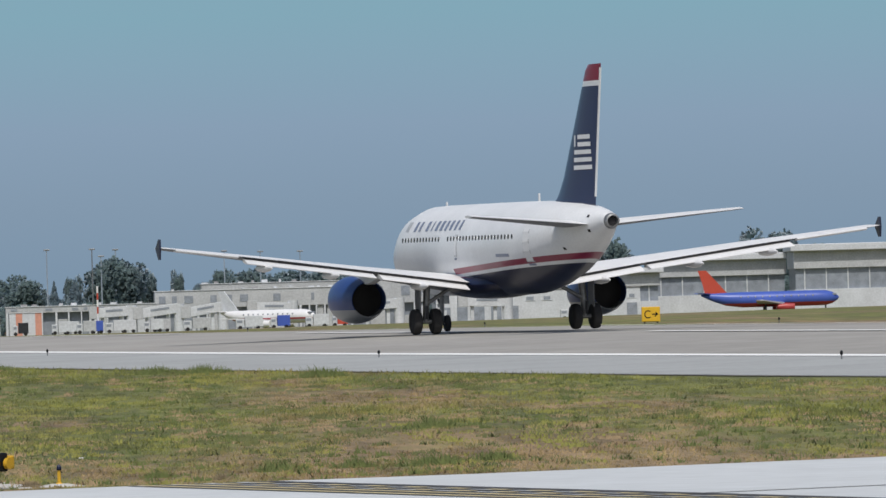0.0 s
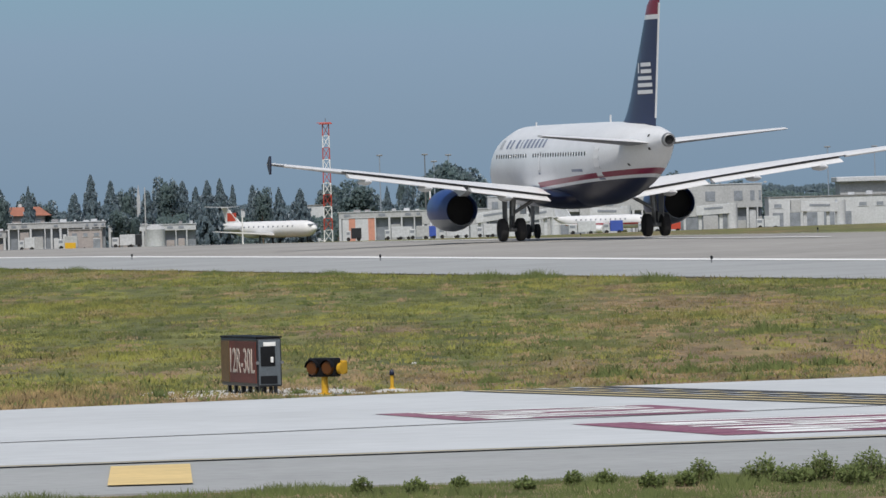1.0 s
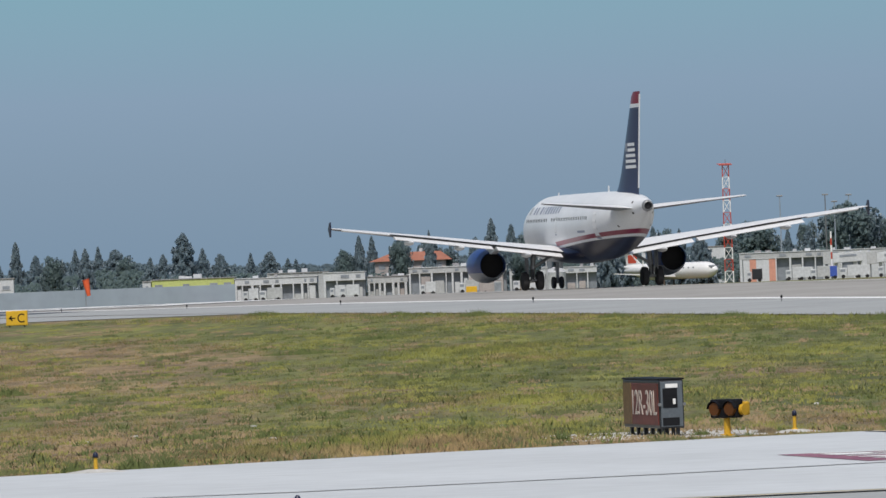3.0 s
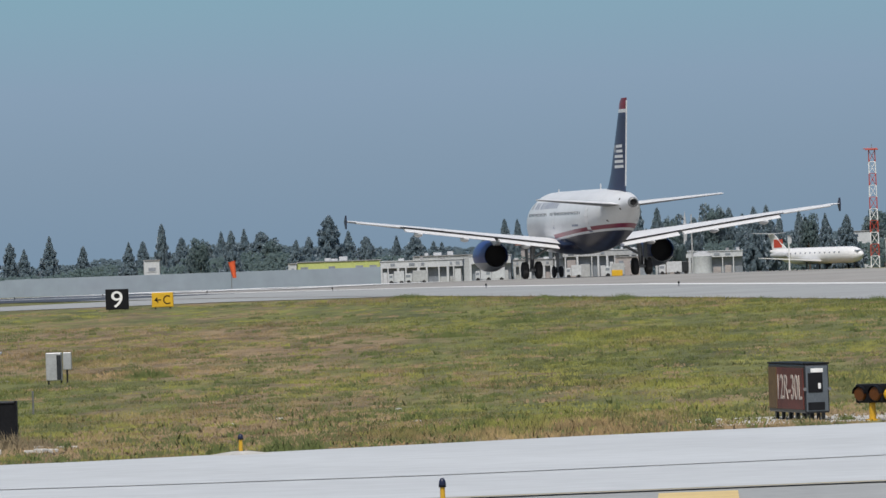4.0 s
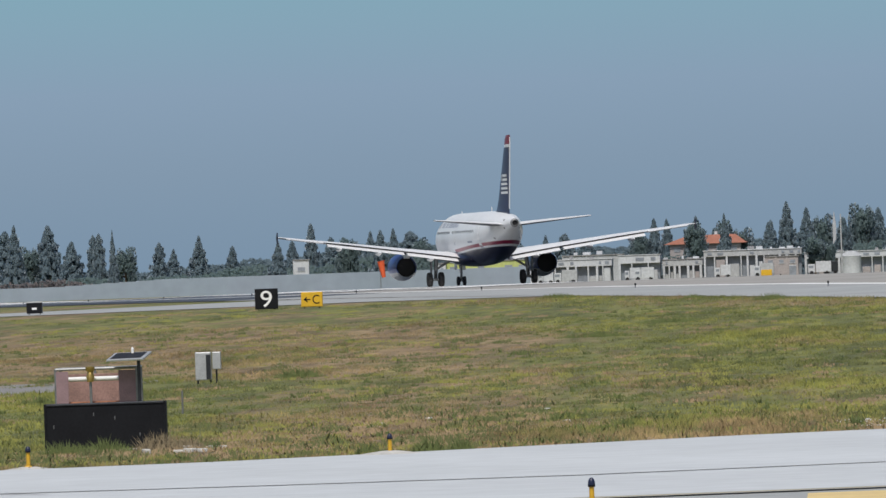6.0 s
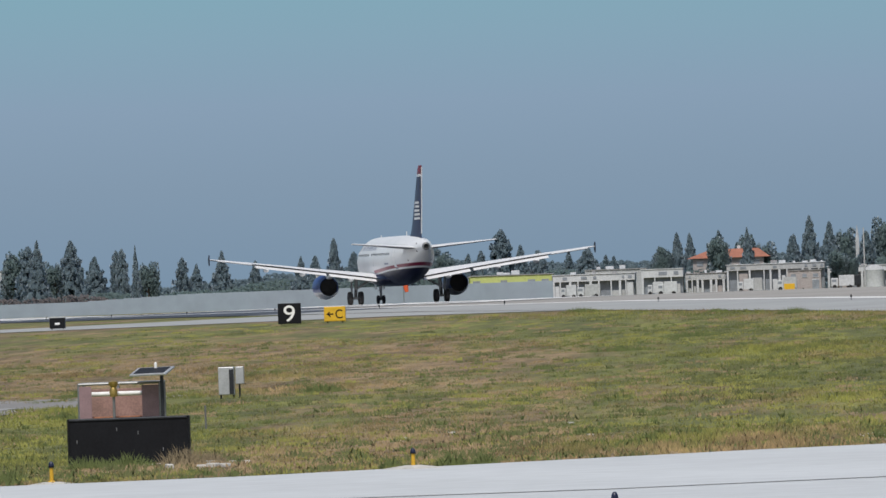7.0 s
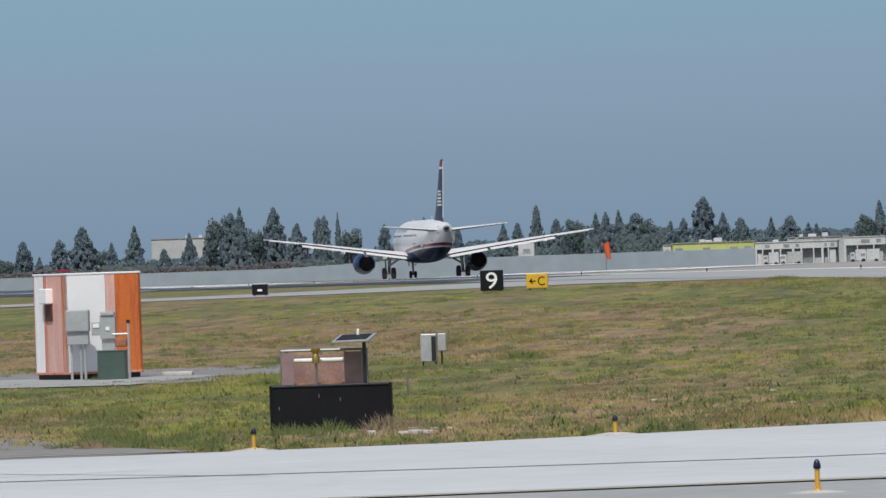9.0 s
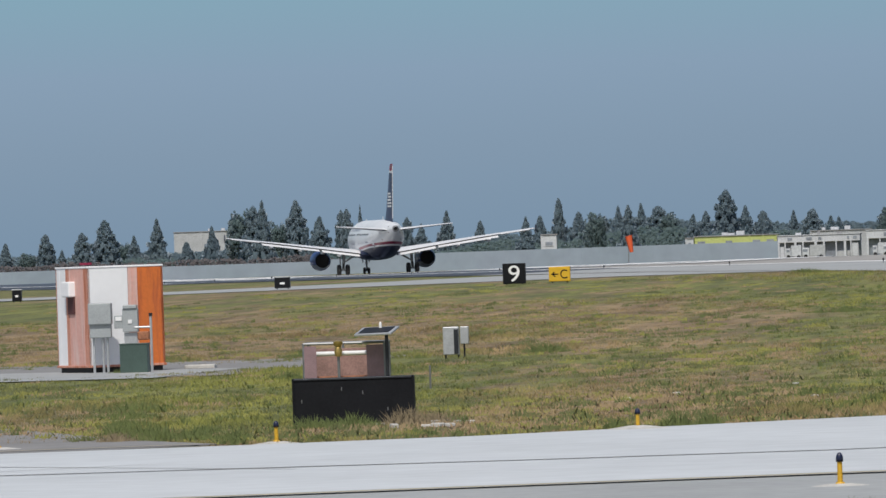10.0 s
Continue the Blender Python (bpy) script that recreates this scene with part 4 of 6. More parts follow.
mast(8, 2240, 3.2, "line_white", False)


def steeple():
    z0 = land(-20.5, 2500)
    b = thing("steeple", pose(-20.5, 2500, z0), "pale pointed church steeple among conifers", "steeple")
    part("tower", box((1.0, 1.0, 9.5 - z0), (0, 0, 0), 0.05), "stucco_grey", b)
    part("spire", tube((0, 0, 9.5 - z0), (0, 0, 12.9 - z0), 0.5, 0.04, 8), "stucco_grey", b)


steeple()


def jet_bridge(x, y, length, fall):
    z0 = land(x, y) - 0.2
    b = thing("jet_bridge", pose(x, y, z0), "white jet bridge on columns by the terminal", "jet bridge", "jet bridges")
    top = 2.4 - z0
    rot = Matrix.Rotation(math.atan2(fall, length), 4, "Y")
    part("tunnel", box((length, 2.4, 2.6), (0, 0, top - 2.4), 0.1, rot), "stucco", b, "white corrugated tunnel")
    part("cab", box((2.6, 3, 3.3), (-length / 2 - 0.8, 0, top - 2.6 + fall / 2), 0.12), "stucco_grey", b)
    for dx in (-0.35, 0.2):
        part("column", box((0.9, 0.9, top - 2.2), (dx * length, 0, 0), 0.05), "stucco", b)
    part("rotunda", tube((length / 2, 0, 0), (length / 2, 0, top + 0.6), 1.4, None, 14), "stucco", b, "", 40)
    part("window", box((length * 0.5, 0.08, 0.6), (0, -1.22, top - 1.0), 0, rot), "opening", b)


for x, l, f in ((62, 9, -0.4), (74, 10, -1.2), (86, 9, -1.4), (104, 10, 0.3), (132, 10, -0.5), (160, 11, 0.4)):
    jet_bridge(x, 2300, l, f)


def service_truck(x, y, col, label, w=5.0):
    z0 = land(x, y)
    b = thing("service_truck", pose(x, y, z0), label, "truck", "ramp vehicles")
    part("cab", box((w * 0.3, 2.1, 2.1), (-w * 0.34, 0, 0.5), 0.12), "stucco", b, "white cab")
    part("windscreen", box((w * 0.2, 2.14, 0.7), (-w * 0.36, 0, 1.6), 0.05), "opening", b)
    part("load_body", box((w * 0.64, 2.3, 2.7), (w * 0.16, 0, 0.6), 0.06), col, b)
    for dx in (-0.34, 0.3):
        for dy in (-1.0, 1.0):
            part("wheel", wheel_mesh(0.48, 0.3, (0, 0, 0)), "rubber", b).matrix_basis = pose(dx * w, dy, 0.48, 0, 0, 90)


for x, y, col, w in ((46, 2200, "stucco", 5), (52, 2190, "stucco_grey", 5), (60, 2200, "stucco", 6), (69, 2195, "stucco", 5), (80, 2200, "stucco_grey", 7), (93, 2195, "stucco", 7), (101, 2200, "blue_jet", 5), (110, 2195, "stucco", 6), (116, 2200, "red_jet", 4),
                     (-36, 2200, "stucco_grey", 5), (-22, 2195, "stucco", 6), (-66, 2200, "stucco", 5), (-86, 2205, "stucco_grey", 6), (140, 2200, "stucco", 6), (175, 2200, "stucco_grey", 7),
                     (-19.6, 2230, "dark_metal", 4), (49, 2230, "stucco", 4), (56, 2240, "blue_jet", 3), (63.5, 2225, "stucco", 4), (72, 2230, "stucco_grey", 5), (36, 2215, "dark_metal", 4), (-70, 2230, "stucco", 4), (-47, 2235, "stucco", 4), (-92, 2228, "stucco", 4)):
    service_truck(x, y, col, {"stucco": "white airport service truck on the apron", "stucco_grey": "grey airport service truck on the apron", "blue_jet": "blue baggage truck on the apron", "red_jet": "red ramp truck on the apron", "dark_metal": "dark ground power cart on the apron"}[col], w)


def parked_jet(name, m, label, body, tail, length, radius, t_tail=False, clear=1.3):
    """A parked airliner, nose along +x."""
    b = thing(name, m, label, "airplane", "parked jets")
    L, R, zc = length, radius, radius + clear
    prof = [(0.5, 0.03, 0), (0.485, 0.35, 0), (0.45, 0.75, 0), (0.40, 0.97, 0), (0.33, 1, 0), (-0.2, 1, 0), (-0.32, 0.85, 0.12), (-0.42, 0.5, 0.4), (-0.5, 0.12, 0.7)]
    rings = [[Vector((f * L, R * r * math.cos(i * math.tau / 24), zc + R * up + R * r * math.sin(i * math.tau / 24))) for i in range(24)] for f, r, up in prof]
    fus = part("fuselage", loft(rings), body, b, "", 35)
    fin_h = R * (2.1 if t_tail else 3.2)
    fr = [[Vector((x, y, zc + R * 0.7 + z)) for x, y in ((x0, 0.16), (x1, 0.05), (x1, -0.05), (x0, -0.16))] for z, x0, x1 in ((0, -0.30 * L, -0.47 * L), (fin_h * 0.5, -0.38 * L, -0.49 * L), (fin_h, -0.46 * L, -0.52 * L))]
    part("fin", loft(fr), tail, b, "swept fin")
    tz = zc + R * 0.7 + (fin_h if t_tail else 0.3)
    for s in (-1, 1):
        part("tailplane", loft([[Vector((x, s * 0.2, tz + z)) for x, z in ((-0.43 * L, 0.1), (-0.52 * L, 0), (-0.43 * L, -0.1))], [Vector((x, s * L * 0.17, tz + 0.25 + z)) for x, z in ((-0.50 * L, 0.06), (-0.54 * L, 0), (-0.50 * L, -0.06))]]), body if not t_tail else "stucco", b)
        part("wing", loft([[Vector((x, s * R * 0.8, zc - R * 0.6 + z)) for x, z in ((0.1 * L, 0.25), (-0.1 * L, 0), (0.1 * L, -0.25))], [Vector((x, s * L * 0.46, zc - R * 0.1 + z)) for x, z in ((-0.1 * L, 0.1), (-0.15 * L, 0), (-0.1 * L, -0.1))]]), "white", b)
        if t_tail:
            e = bmesh.new()
            part("engine", loft([[Vector((x * L, s * (R + 0.75) + r * math.cos(i * math.tau / 14), zc + 0.4 + r * math.sin(i * math.tau / 14))) for i in range(14)] for x, r in ((-0.22, 0.6), (-0.3, 0.75), (-0.4, 0.5))], bm=e), "stucco_grey", b, "", 40)
        else:
            e = bmesh.new()
            part("engine", loft([[Vector((x * L, s * 5 + r * math.cos(i * math.tau / 14), zc - R - 0.1 + r * math.sin(i * math.tau / 14))) for i in range(14)] for x, r in ((0.16, 0.85), (0.1, 1.0), (0.03, 0.6))], bm=e), body, b, "", 40)
        part("main_gear", tube((-0.04 * L, s * 2.4, 0), (-0.04 * L, s * 2.2, zc - R * 0.7), 0.25), "dark_metal", b)
    part("nose_gear", tube((0.40 * L, 0, 0), (0.40 * L, 0, zc - R * 0.7), 0.2), "dark_metal", b)
    part("cockpit_glazing", box((0.03 * L, R * 1.3, 0.5), (0.462 * L, 0, zc + R * 0.32), 0.1), "opening", fus)
    for k in range(22):
        part("cabin_window", box((0.35, 2 * R - 0.02, 0.4), ((0.33 - k * 0.026) * L, 0, zc + R * 0.25), 0.02), "opening", fus) if k % 2 else None
    if t_tail:
        part("fin_band", box((0.09 * L, 0.3, R * 1.0), (-0.41 * L, 0, zc + R * 1.1), 0.02), "red_jet", b, "red band on the fin")
    return b


parked_jet("parked_airliner", pose(15.2, 2270, -4.2, 0, 0, -47), "white rear-engined jet with a T-tail, parked on the apron", "white", "white", 35, 2.15, True, 1.5)
parked_jet("parked_airliner", pose(99, 2225, -4.0, 0, 0, -42), "white twin jet with a red stripe, parked at its gate", "white_red", "stucco", 31, 1.75)
parked_jet("parked_airliner", pose(224.8, 2200, -3.3, 0, 0, 0), "blue twin jet with a red tail, parked at its stand", "blue_red", "red_jet", 35, 1.95)


# ---- trees ----
def clump_crown(rnd, spots, size, mat, name="crown", out=lambda p: Vector((p.x * 2, p.y * 2, 0.5))):
    """Many small leaf clumps, each a few tilted blades."""
    vs, fs, ns = [], [], []
    for p, s in spots:
        for _ in range(3):
            a = Vector((rnd.gauss(0, 1), rnd.gauss(0, 1), rnd.gauss(0, 0.7)))
            b = Vector((rnd.gauss(0, 1), rnd.gauss(0, 1), rnd.gauss(0, 0.7)))
            a, b = a.normalized() * s * size, b.normalized() * s * size
            n = out(p) + Vector((rnd.gauss(0, 0.1), rnd.gauss(0, 0.1), rnd.gauss(0, 0.1)))
            if a.cross(b).dot(n) < 0:
                a, b = b, a
            i = len(vs)
            vs += [p + a, p + b, p - a * 0.8, p - b * 0.9]
            fs += [(i, i + 1, i + 2), (i, i + 2, i + 3)]
            ns += [n.normalized()] * 4
    me = bpy.data.meshes.new(name)
    me.from_pydata(vs, [], fs)
    me.materials.append(M[mat])
    # leaves shade with the outside of the crown they belong to
    me.polygons.foreach_set("use_smooth", [True] * len(me.polygons))
    me.normals_split_custom_set_from_vertices(ns)
    return me


def conifer(seed, lean):
    """One unit tall, one unit wide; scaled where it stands."""
    rnd = random.Random(seed)
    t = thing("conifer", Matrix.Identity(4), "tall dark conifer in the distant tree line", "tree", "distant trees")
    part("trunk", tube((0, 0, 0), (0, 0, 0.95), 0.03, 0.006, 6), "bark", t)
    spots = []
    tiers = [(0.1 + 0.88 * (k / 17) ** 0.95 + rnd.uniform(-0.015, 0.015), rnd.uniform(0.72, 1.12), rnd.random() * math.tau) for k in range(18)]
    for h, reach, turn in tiers:
        r0 = 0.5 * reach * min(1, (1.02 - h) * 1.3) ** lean
        for j in range(9):
            a = turn + j * math.tau / 9 + rnd.gauss(0, 0.25)
            r1 = r0 * rnd.uniform(0.55, 1.1)
            for _ in range(9):
                f = rnd.random() ** 0.6
                spots.append((Vector((math.cos(a) * r1 * f, math.sin(a) * r1 * f, h + 0.02 - 0.045 * f + rnd.gauss(0, 0.012))), 0.45 + 0.55 * (1 - h)))
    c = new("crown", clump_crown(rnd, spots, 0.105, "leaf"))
    c.parent = t
    return t


def broadleaf(seed):
    rnd = random.Random(seed)
    t = thing("broadleaf_tree", Matrix.Identity(4), "rounded broadleaf tree behind the airfield", "tree", "distant trees")
    trunk = part("trunk", tube((0, 0, 0), (0, 0, 0.5), 0.04, 0.025, 7), "bark", t)
    lobes = [(Vector((rnd.uniform(-0.28, 0.28), rnd.uniform(-0.28, 0.28), rnd.uniform(0.45, 0.8))), rnd.uniform(0.16, 0.26)) for _ in range(9)]
    for p, r in lobes[:4]:
        part("limb", tube((0, 0, 0.42), tuple(p), 0.02, 0.006, 5), "bark", trunk)
    spots = []
    for k in range(1500):
        p, r = rnd.choice(lobes)
        d = Vector((rnd.gauss(0, 1), rnd.gauss(0, 1), rnd.gauss(0, 1))).normalized() * r * rnd.random() ** 0.35
        q = p + d
        if 0.12 < q.z < 1.0:
            spots.append((q, rnd.uniform(0.5, 1)))
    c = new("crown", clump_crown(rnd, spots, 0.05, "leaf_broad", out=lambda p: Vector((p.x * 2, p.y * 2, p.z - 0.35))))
    c.parent = t
    return t


# x, y, height of the top, width of the crown
CONIFERS_WEST = [
    (-316.6, 2400, 6.2, 3.4), (-305.4, 2361, 3.7, 3.4), (-311.6, 2449, 8.3, 4.1), (-298.2, 2378, 3.8, 3.1), (-289.4, 2352, 8.2, 4.3), (-295.3, 2453, 11.6, 7),
    (-308.9, 2607, 6.2, 4.4), (-301.1, 2573, 7.2, 4.3), (-293.1, 2563, 11.6, 5), (-266.6, 2402, 5, 4.1), (-269.6, 2496, 8.9, 3.6), (-252.8, 2420, 13.6, 5.3),
    (-246.6, 2389, 13.7, 5.3), (-242.1, 2370, 14.6, 4.6), (-241.4, 2402, 10.1, 3.7), (-257, 2616, 15.6, 6.4), (-247.3, 2587, 10.8, 5.4), (-240.2, 2581, 12.6, 3.3),
    (-238.4, 2579, 13, 3.3), (-217.9, 2398, 12.7, 1.9), (-217.6, 2433, 9.1, 3.8), (-216.2, 2529, 9.8, 3.9), (-214.8, 2561, 7.7, 4.3), (-210.3, 2598, 11.2, 5),
]
CONIFERS_FIELD = [
    (-200.9, 2606, 8.4, 4), (-170.3, 2370, 8.3, 4), (-177.4, 2526, 9, 4.2), (-173.2, 2546, 13.7, 3.3), (-164.2, 2496, 9.6, 5.2), (-152.8, 2398, 9.5, 4),
    (-152.3, 2487, 10.5, 4.2), (-142.6, 2373, 10.4, 3.7), (-153.9, 2626, 11.5, 4.8), (-147.7, 2605, 10.8, 6.7), (-139.1, 2510, 9.1, 4.2), (-128.4, 2437, 7.6, 3.8),
    (-134.1, 2619, 8.7, 4.4), (-123.1, 2519, 14.3, 6.2), (-121.9, 2612, 9.9, 5.4), (-116.1, 2602, 8.4, 4.7), (-103, 2500, 7.9, 3.9), (-96.2, 2472, 8.1, 5.1),
    (-91.1, 2528, 5.8, 4.2), (-76.4, 2478, 7.9, 3.8),
]
CONIFERS_ROOFS = [
    (-107.4, 2396, 7.8, 3.4), (-95.6, 2440, 8, 4.7), (-95.8, 2592, 6.2, 4.7), (-71.9, 2362, 8, 3.7), (-68, 2363, 11.2, 3.4), (-69.3, 2537, 11.3, 3.6),
    (-58.7, 2433, 10.9, 4.1), (-52.6, 2510, 11.2, 3.9), (-46.9, 2491, 8.8, 3.9), (-38.5, 2453, 9.6, 3.8), (-36.9, 2649, 11.3, 4.1), (-28.2, 2409, 9.6, 4.7),
]
CONIFERS_APRON = [
    (-59.3, 2473, 11.6, 3.8), (-50, 2410, 11.8, 3.1), (-39.2, 2539, 10.3, 2.9), (-33.1, 2433, 14.4, 4.1), (-27.9, 2457, 13.1, 4.1), (-24.6, 2574, 12.1, 4),
    (-17.6, 2446, 10.2, 3.8), (-12.6, 2518, 14.6, 4.5), (-8.3, 2621, 13.1, 5.1), (-4, 2380, 10.3, 3.7), (-0.8, 2368, 11.9, 4), (2.7, 2419, 12.4, 4.1),
    (6.6, 2580, 11.6, 2.7), (12.2, 2535, 11.2, 3.6), (14.3, 2421, 10.6, 3.4), (19.1, 2449, 9.8, 4.1), (24.6, 2403, 9.2, 4.7), (50.2, 2487, 9.4, 3.2),
    (53.1, 2362, 9.2, 4.6),
]
BROAD_CROWNS = [
    (41.8, 2559, 11.8, 11.6), (-26.5, 2619, 8.1, 6.8), (38.5, 2636, 12.5, 11.2), (57.4, 2570, 11.9, 4.3), (68.4, 2637, 16, 10.2), (66.4, 2355, 15.8, 10.6),
    (74.1, 2436, 12.3, 6.3), (90.5, 2638, 12.7, 3.4), (101.1, 2581, 13.4, 5.7), (106.3, 2471, 12.4, 8), (123.4, 2630, 12.6, 10.2), (128.6, 2533, 11.3, 8.2),
    (225.9, 2670, 18.7, 10.4), (272.5, 2666, 20.9, 13.8), (286.1, 2665, 15.3, 12.1), (299.7, 2663, 12.7, 10.4), (106.8, 2593, 12.5, 8.4), (112.9, 2435, 12.3, 14.2),
    (123.9, 2404, 11.7, 10.9), (-24, 2284, 5.6, 5.6), (-20.6, 2286, 4.0, 3.4),
]


def plant(makers, spots, seed):
    rnd = random.Random(seed)
    for x, y, top, width in spots:
        z0 = land(x, y) - 0.2
        src = rnd.choice(makers)
        wide = 1.45 if makers is broads else 1.95
        m = pose(x, y, z0, 0, 0, rnd.uniform(0, 360)) @ Matrix.Diagonal((width * wide, width * wide, (top - z0) * 1.02, 1))
        copy_thing(src, m)


conifers = [conifer(3, 0.7), conifer(8, 0.85), conifer(15, 0.55), conifer(21, 0.75)]
broads = [broadleaf(5), broadleaf(9), broadleaf(14)]
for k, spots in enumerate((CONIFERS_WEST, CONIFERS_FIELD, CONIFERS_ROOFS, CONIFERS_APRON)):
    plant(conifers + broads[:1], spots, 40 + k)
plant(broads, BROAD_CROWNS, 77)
for t in conifers + broads:
    for o in (*t.children_recursive, t):
        bpy.data.objects.remove(o)


def far_woods():
    """The unbroken belts of trees and bushes that close the field: crest heights by bearing."""
    crest_by_bearing = [(-10, 2), (-5, 2.3), (-4.5, 3), (-4.2, 4.5), (-3.85, 5), (-3.75, 7.6), (-3.1, 7.6), (-3.0, 6), (-2.5, 5), (-1.8, 4), (-1.2, 5.2), (-0.9, 6.2), (0, 6.2),
                        (0.6, 5.4), (2, 5), (2.1, 9), (2.9, 9), (4, 8), (9, 8)]
    rnd = random.Random(12)
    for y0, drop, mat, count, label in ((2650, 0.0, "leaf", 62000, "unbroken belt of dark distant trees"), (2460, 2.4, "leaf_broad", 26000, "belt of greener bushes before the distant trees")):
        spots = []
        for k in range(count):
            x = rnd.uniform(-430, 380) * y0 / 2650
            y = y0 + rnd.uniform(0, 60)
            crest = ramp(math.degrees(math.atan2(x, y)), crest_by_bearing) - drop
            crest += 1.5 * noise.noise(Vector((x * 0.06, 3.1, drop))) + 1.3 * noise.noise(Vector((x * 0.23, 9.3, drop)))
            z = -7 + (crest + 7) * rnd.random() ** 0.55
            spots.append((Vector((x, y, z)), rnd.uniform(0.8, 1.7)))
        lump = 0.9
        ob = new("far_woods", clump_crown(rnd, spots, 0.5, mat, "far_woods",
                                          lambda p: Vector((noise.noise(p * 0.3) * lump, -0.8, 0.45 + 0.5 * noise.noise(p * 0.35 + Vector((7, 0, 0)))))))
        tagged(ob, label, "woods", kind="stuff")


far_woods()


def wall_scrub():
    """Low dry scrub that shows over the wall's lower stretch."""
    rnd = random.Random(31)
    spots = []
    for k in range(9000):
        x = -420 + 250 * rnd.random()
        crest = 0.8 + 0.35 * (x + 420) / 330 + 0.9 * noise.noise(Vector((x * 0.09, 1.7, 0))) + 0.35 * noise.noise(Vector((x * 0.6, 4.2, 0)))
        crest -= 1.6 * min(max((x + 190) / 20, 0), 1)
        spots.append((Vector((x, rnd.uniform(1953, 1960), -2.5 + (crest + 2.5) * rnd.random() ** 0.7)), rnd.uniform(0.3, 0.6)))
    ob = new("scrub", clump_crown(rnd, spots, 0.8, "scrub_leaf", "scrub", lambda p: Vector((noise.noise(p * 0.5), -0.7, 0.6))))
    return tagged(ob, "low dry brownish scrub behind the perimeter wall", "scrub", kind="stuff")


wall_scrub()

# ---- things on the field ----
M.update({
    "sign_red": material("faded_sign_red", (0.15, 0.035, 0.026), 0.6, 0, 0.2, 1.5, 14),
    "sign_tan": material("sun_bleached_sign", (0.17, 0.10, 0.035), 0.6, 0, 0.2, 1.5, 14),
    "sign_white": material("yellowed_white_figures", (0.55, 0.48, 0.42), 0.6, 0, 0.1, 3, 20),
    "sign_black": material("sign_black", (0.012, 0.013, 0.016), 0.55, 0, 0.2, 2, 20),
    "sign_yellow": material("sign_yellow", (0.70, 0.42, 0.02), 0.5, 0, 0.08, 2, 20),
    "galvanised": material("galvanised_sheet", (0.50, 0.52, 0.54), 0.4, 0.4, 0.12, 3, 30),
    "grey_box": material("grey_enamel_box", (0.36, 0.39, 0.40), 0.5, 0, 0.1, 2, 25),
    "green_box": material("dark_green_enamel", (0.06, 0.10, 0.085), 0.5, 0, 0.12, 2, 25),
    "amber": material("amber_lens", (0.11, 0.036, 0.005), 0.35),
    "blue_lens": material("blue_lens", (0.006, 0.012, 0.045), 0.35),
    "rust": material("rusty_plate", (0.40, 0.17, 0.09), 0.85, 0, 0.25, 3, 25),
    "mesh_screen": material("dusty_mauve_screen", (0.30, 0.20, 0.22), 0.8, 0, 0.15, 4, 60),
    "brass": material("brass", (0.5, 0.36, 0.12), 0.4, 0.8),
    "solar": material("solar_cells", (0.012, 0.013, 0.016), 0.6),
    "blue_steel": material("blue_grey_plate", (0.13, 0.155, 0.18), 0.35, 0.2, 0.15, 4, 30),
    "dull_sheet": material("dull_pink_sheet", (0.36, 0.22, 0.19), 0.8, 0, 0.2, 3, 25),
    "rubble": material("broken_concrete", (0.55, 0.54, 0.51), 0.9, 0, 0.15, 3, 20),
    "vent_red": material("dark_red_vent", (0.10, 0.035, 0.035), 0.7),
    "hut_white": material("chalky_white_paint", (0.85, 0.86, 0.88), 0.6, 0, 0.02, 0.8, 6),
})


M["sign_black"].node_tree.nodes["Principled BSDF"].inputs["Specular IOR Level"].default_value = 0.15


def lettering(body, width, height, m, mat, parent, label, depth=0.006):
    """Raised figures, fitted into width x height, facing the local -y of m."""
    curve = bpy.data.curves.new("figures", "FONT")
    curve.body, curve.align_x, curve.align_y, curve.extrude = body, "CENTER", "CENTER", 0.02
    tmp = bpy.data.objects.new("figures", curve)
    scene.collection.objects.link(tmp)
    me = bpy.data.meshes.new_from_object(tmp.evaluated_get(bpy.context.evaluated_depsgraph_get()))
    bpy.data.objects.remove(tmp)
    lo = [min(v.co[i] for v in me.vertices) for i in (0, 1)]
    hi = [max(v.co[i] for v in me.vertices) for i in (0, 1)]
    for v in me.vertices:
        x, y, z = v.co
        v.co = (((x - lo[0]) / (hi[0] - lo[0]) - 0.5) * width, -depth * (1 if z > 0 else -1), ((y - lo[1]) / (hi[1] - lo[1]) - 0.5) * height)
    me.materials.append(M[mat])
    ob = new("figures", me)
    ob.parent, ob.matrix_basis = parent, m
    ob["label"] = label
    return ob


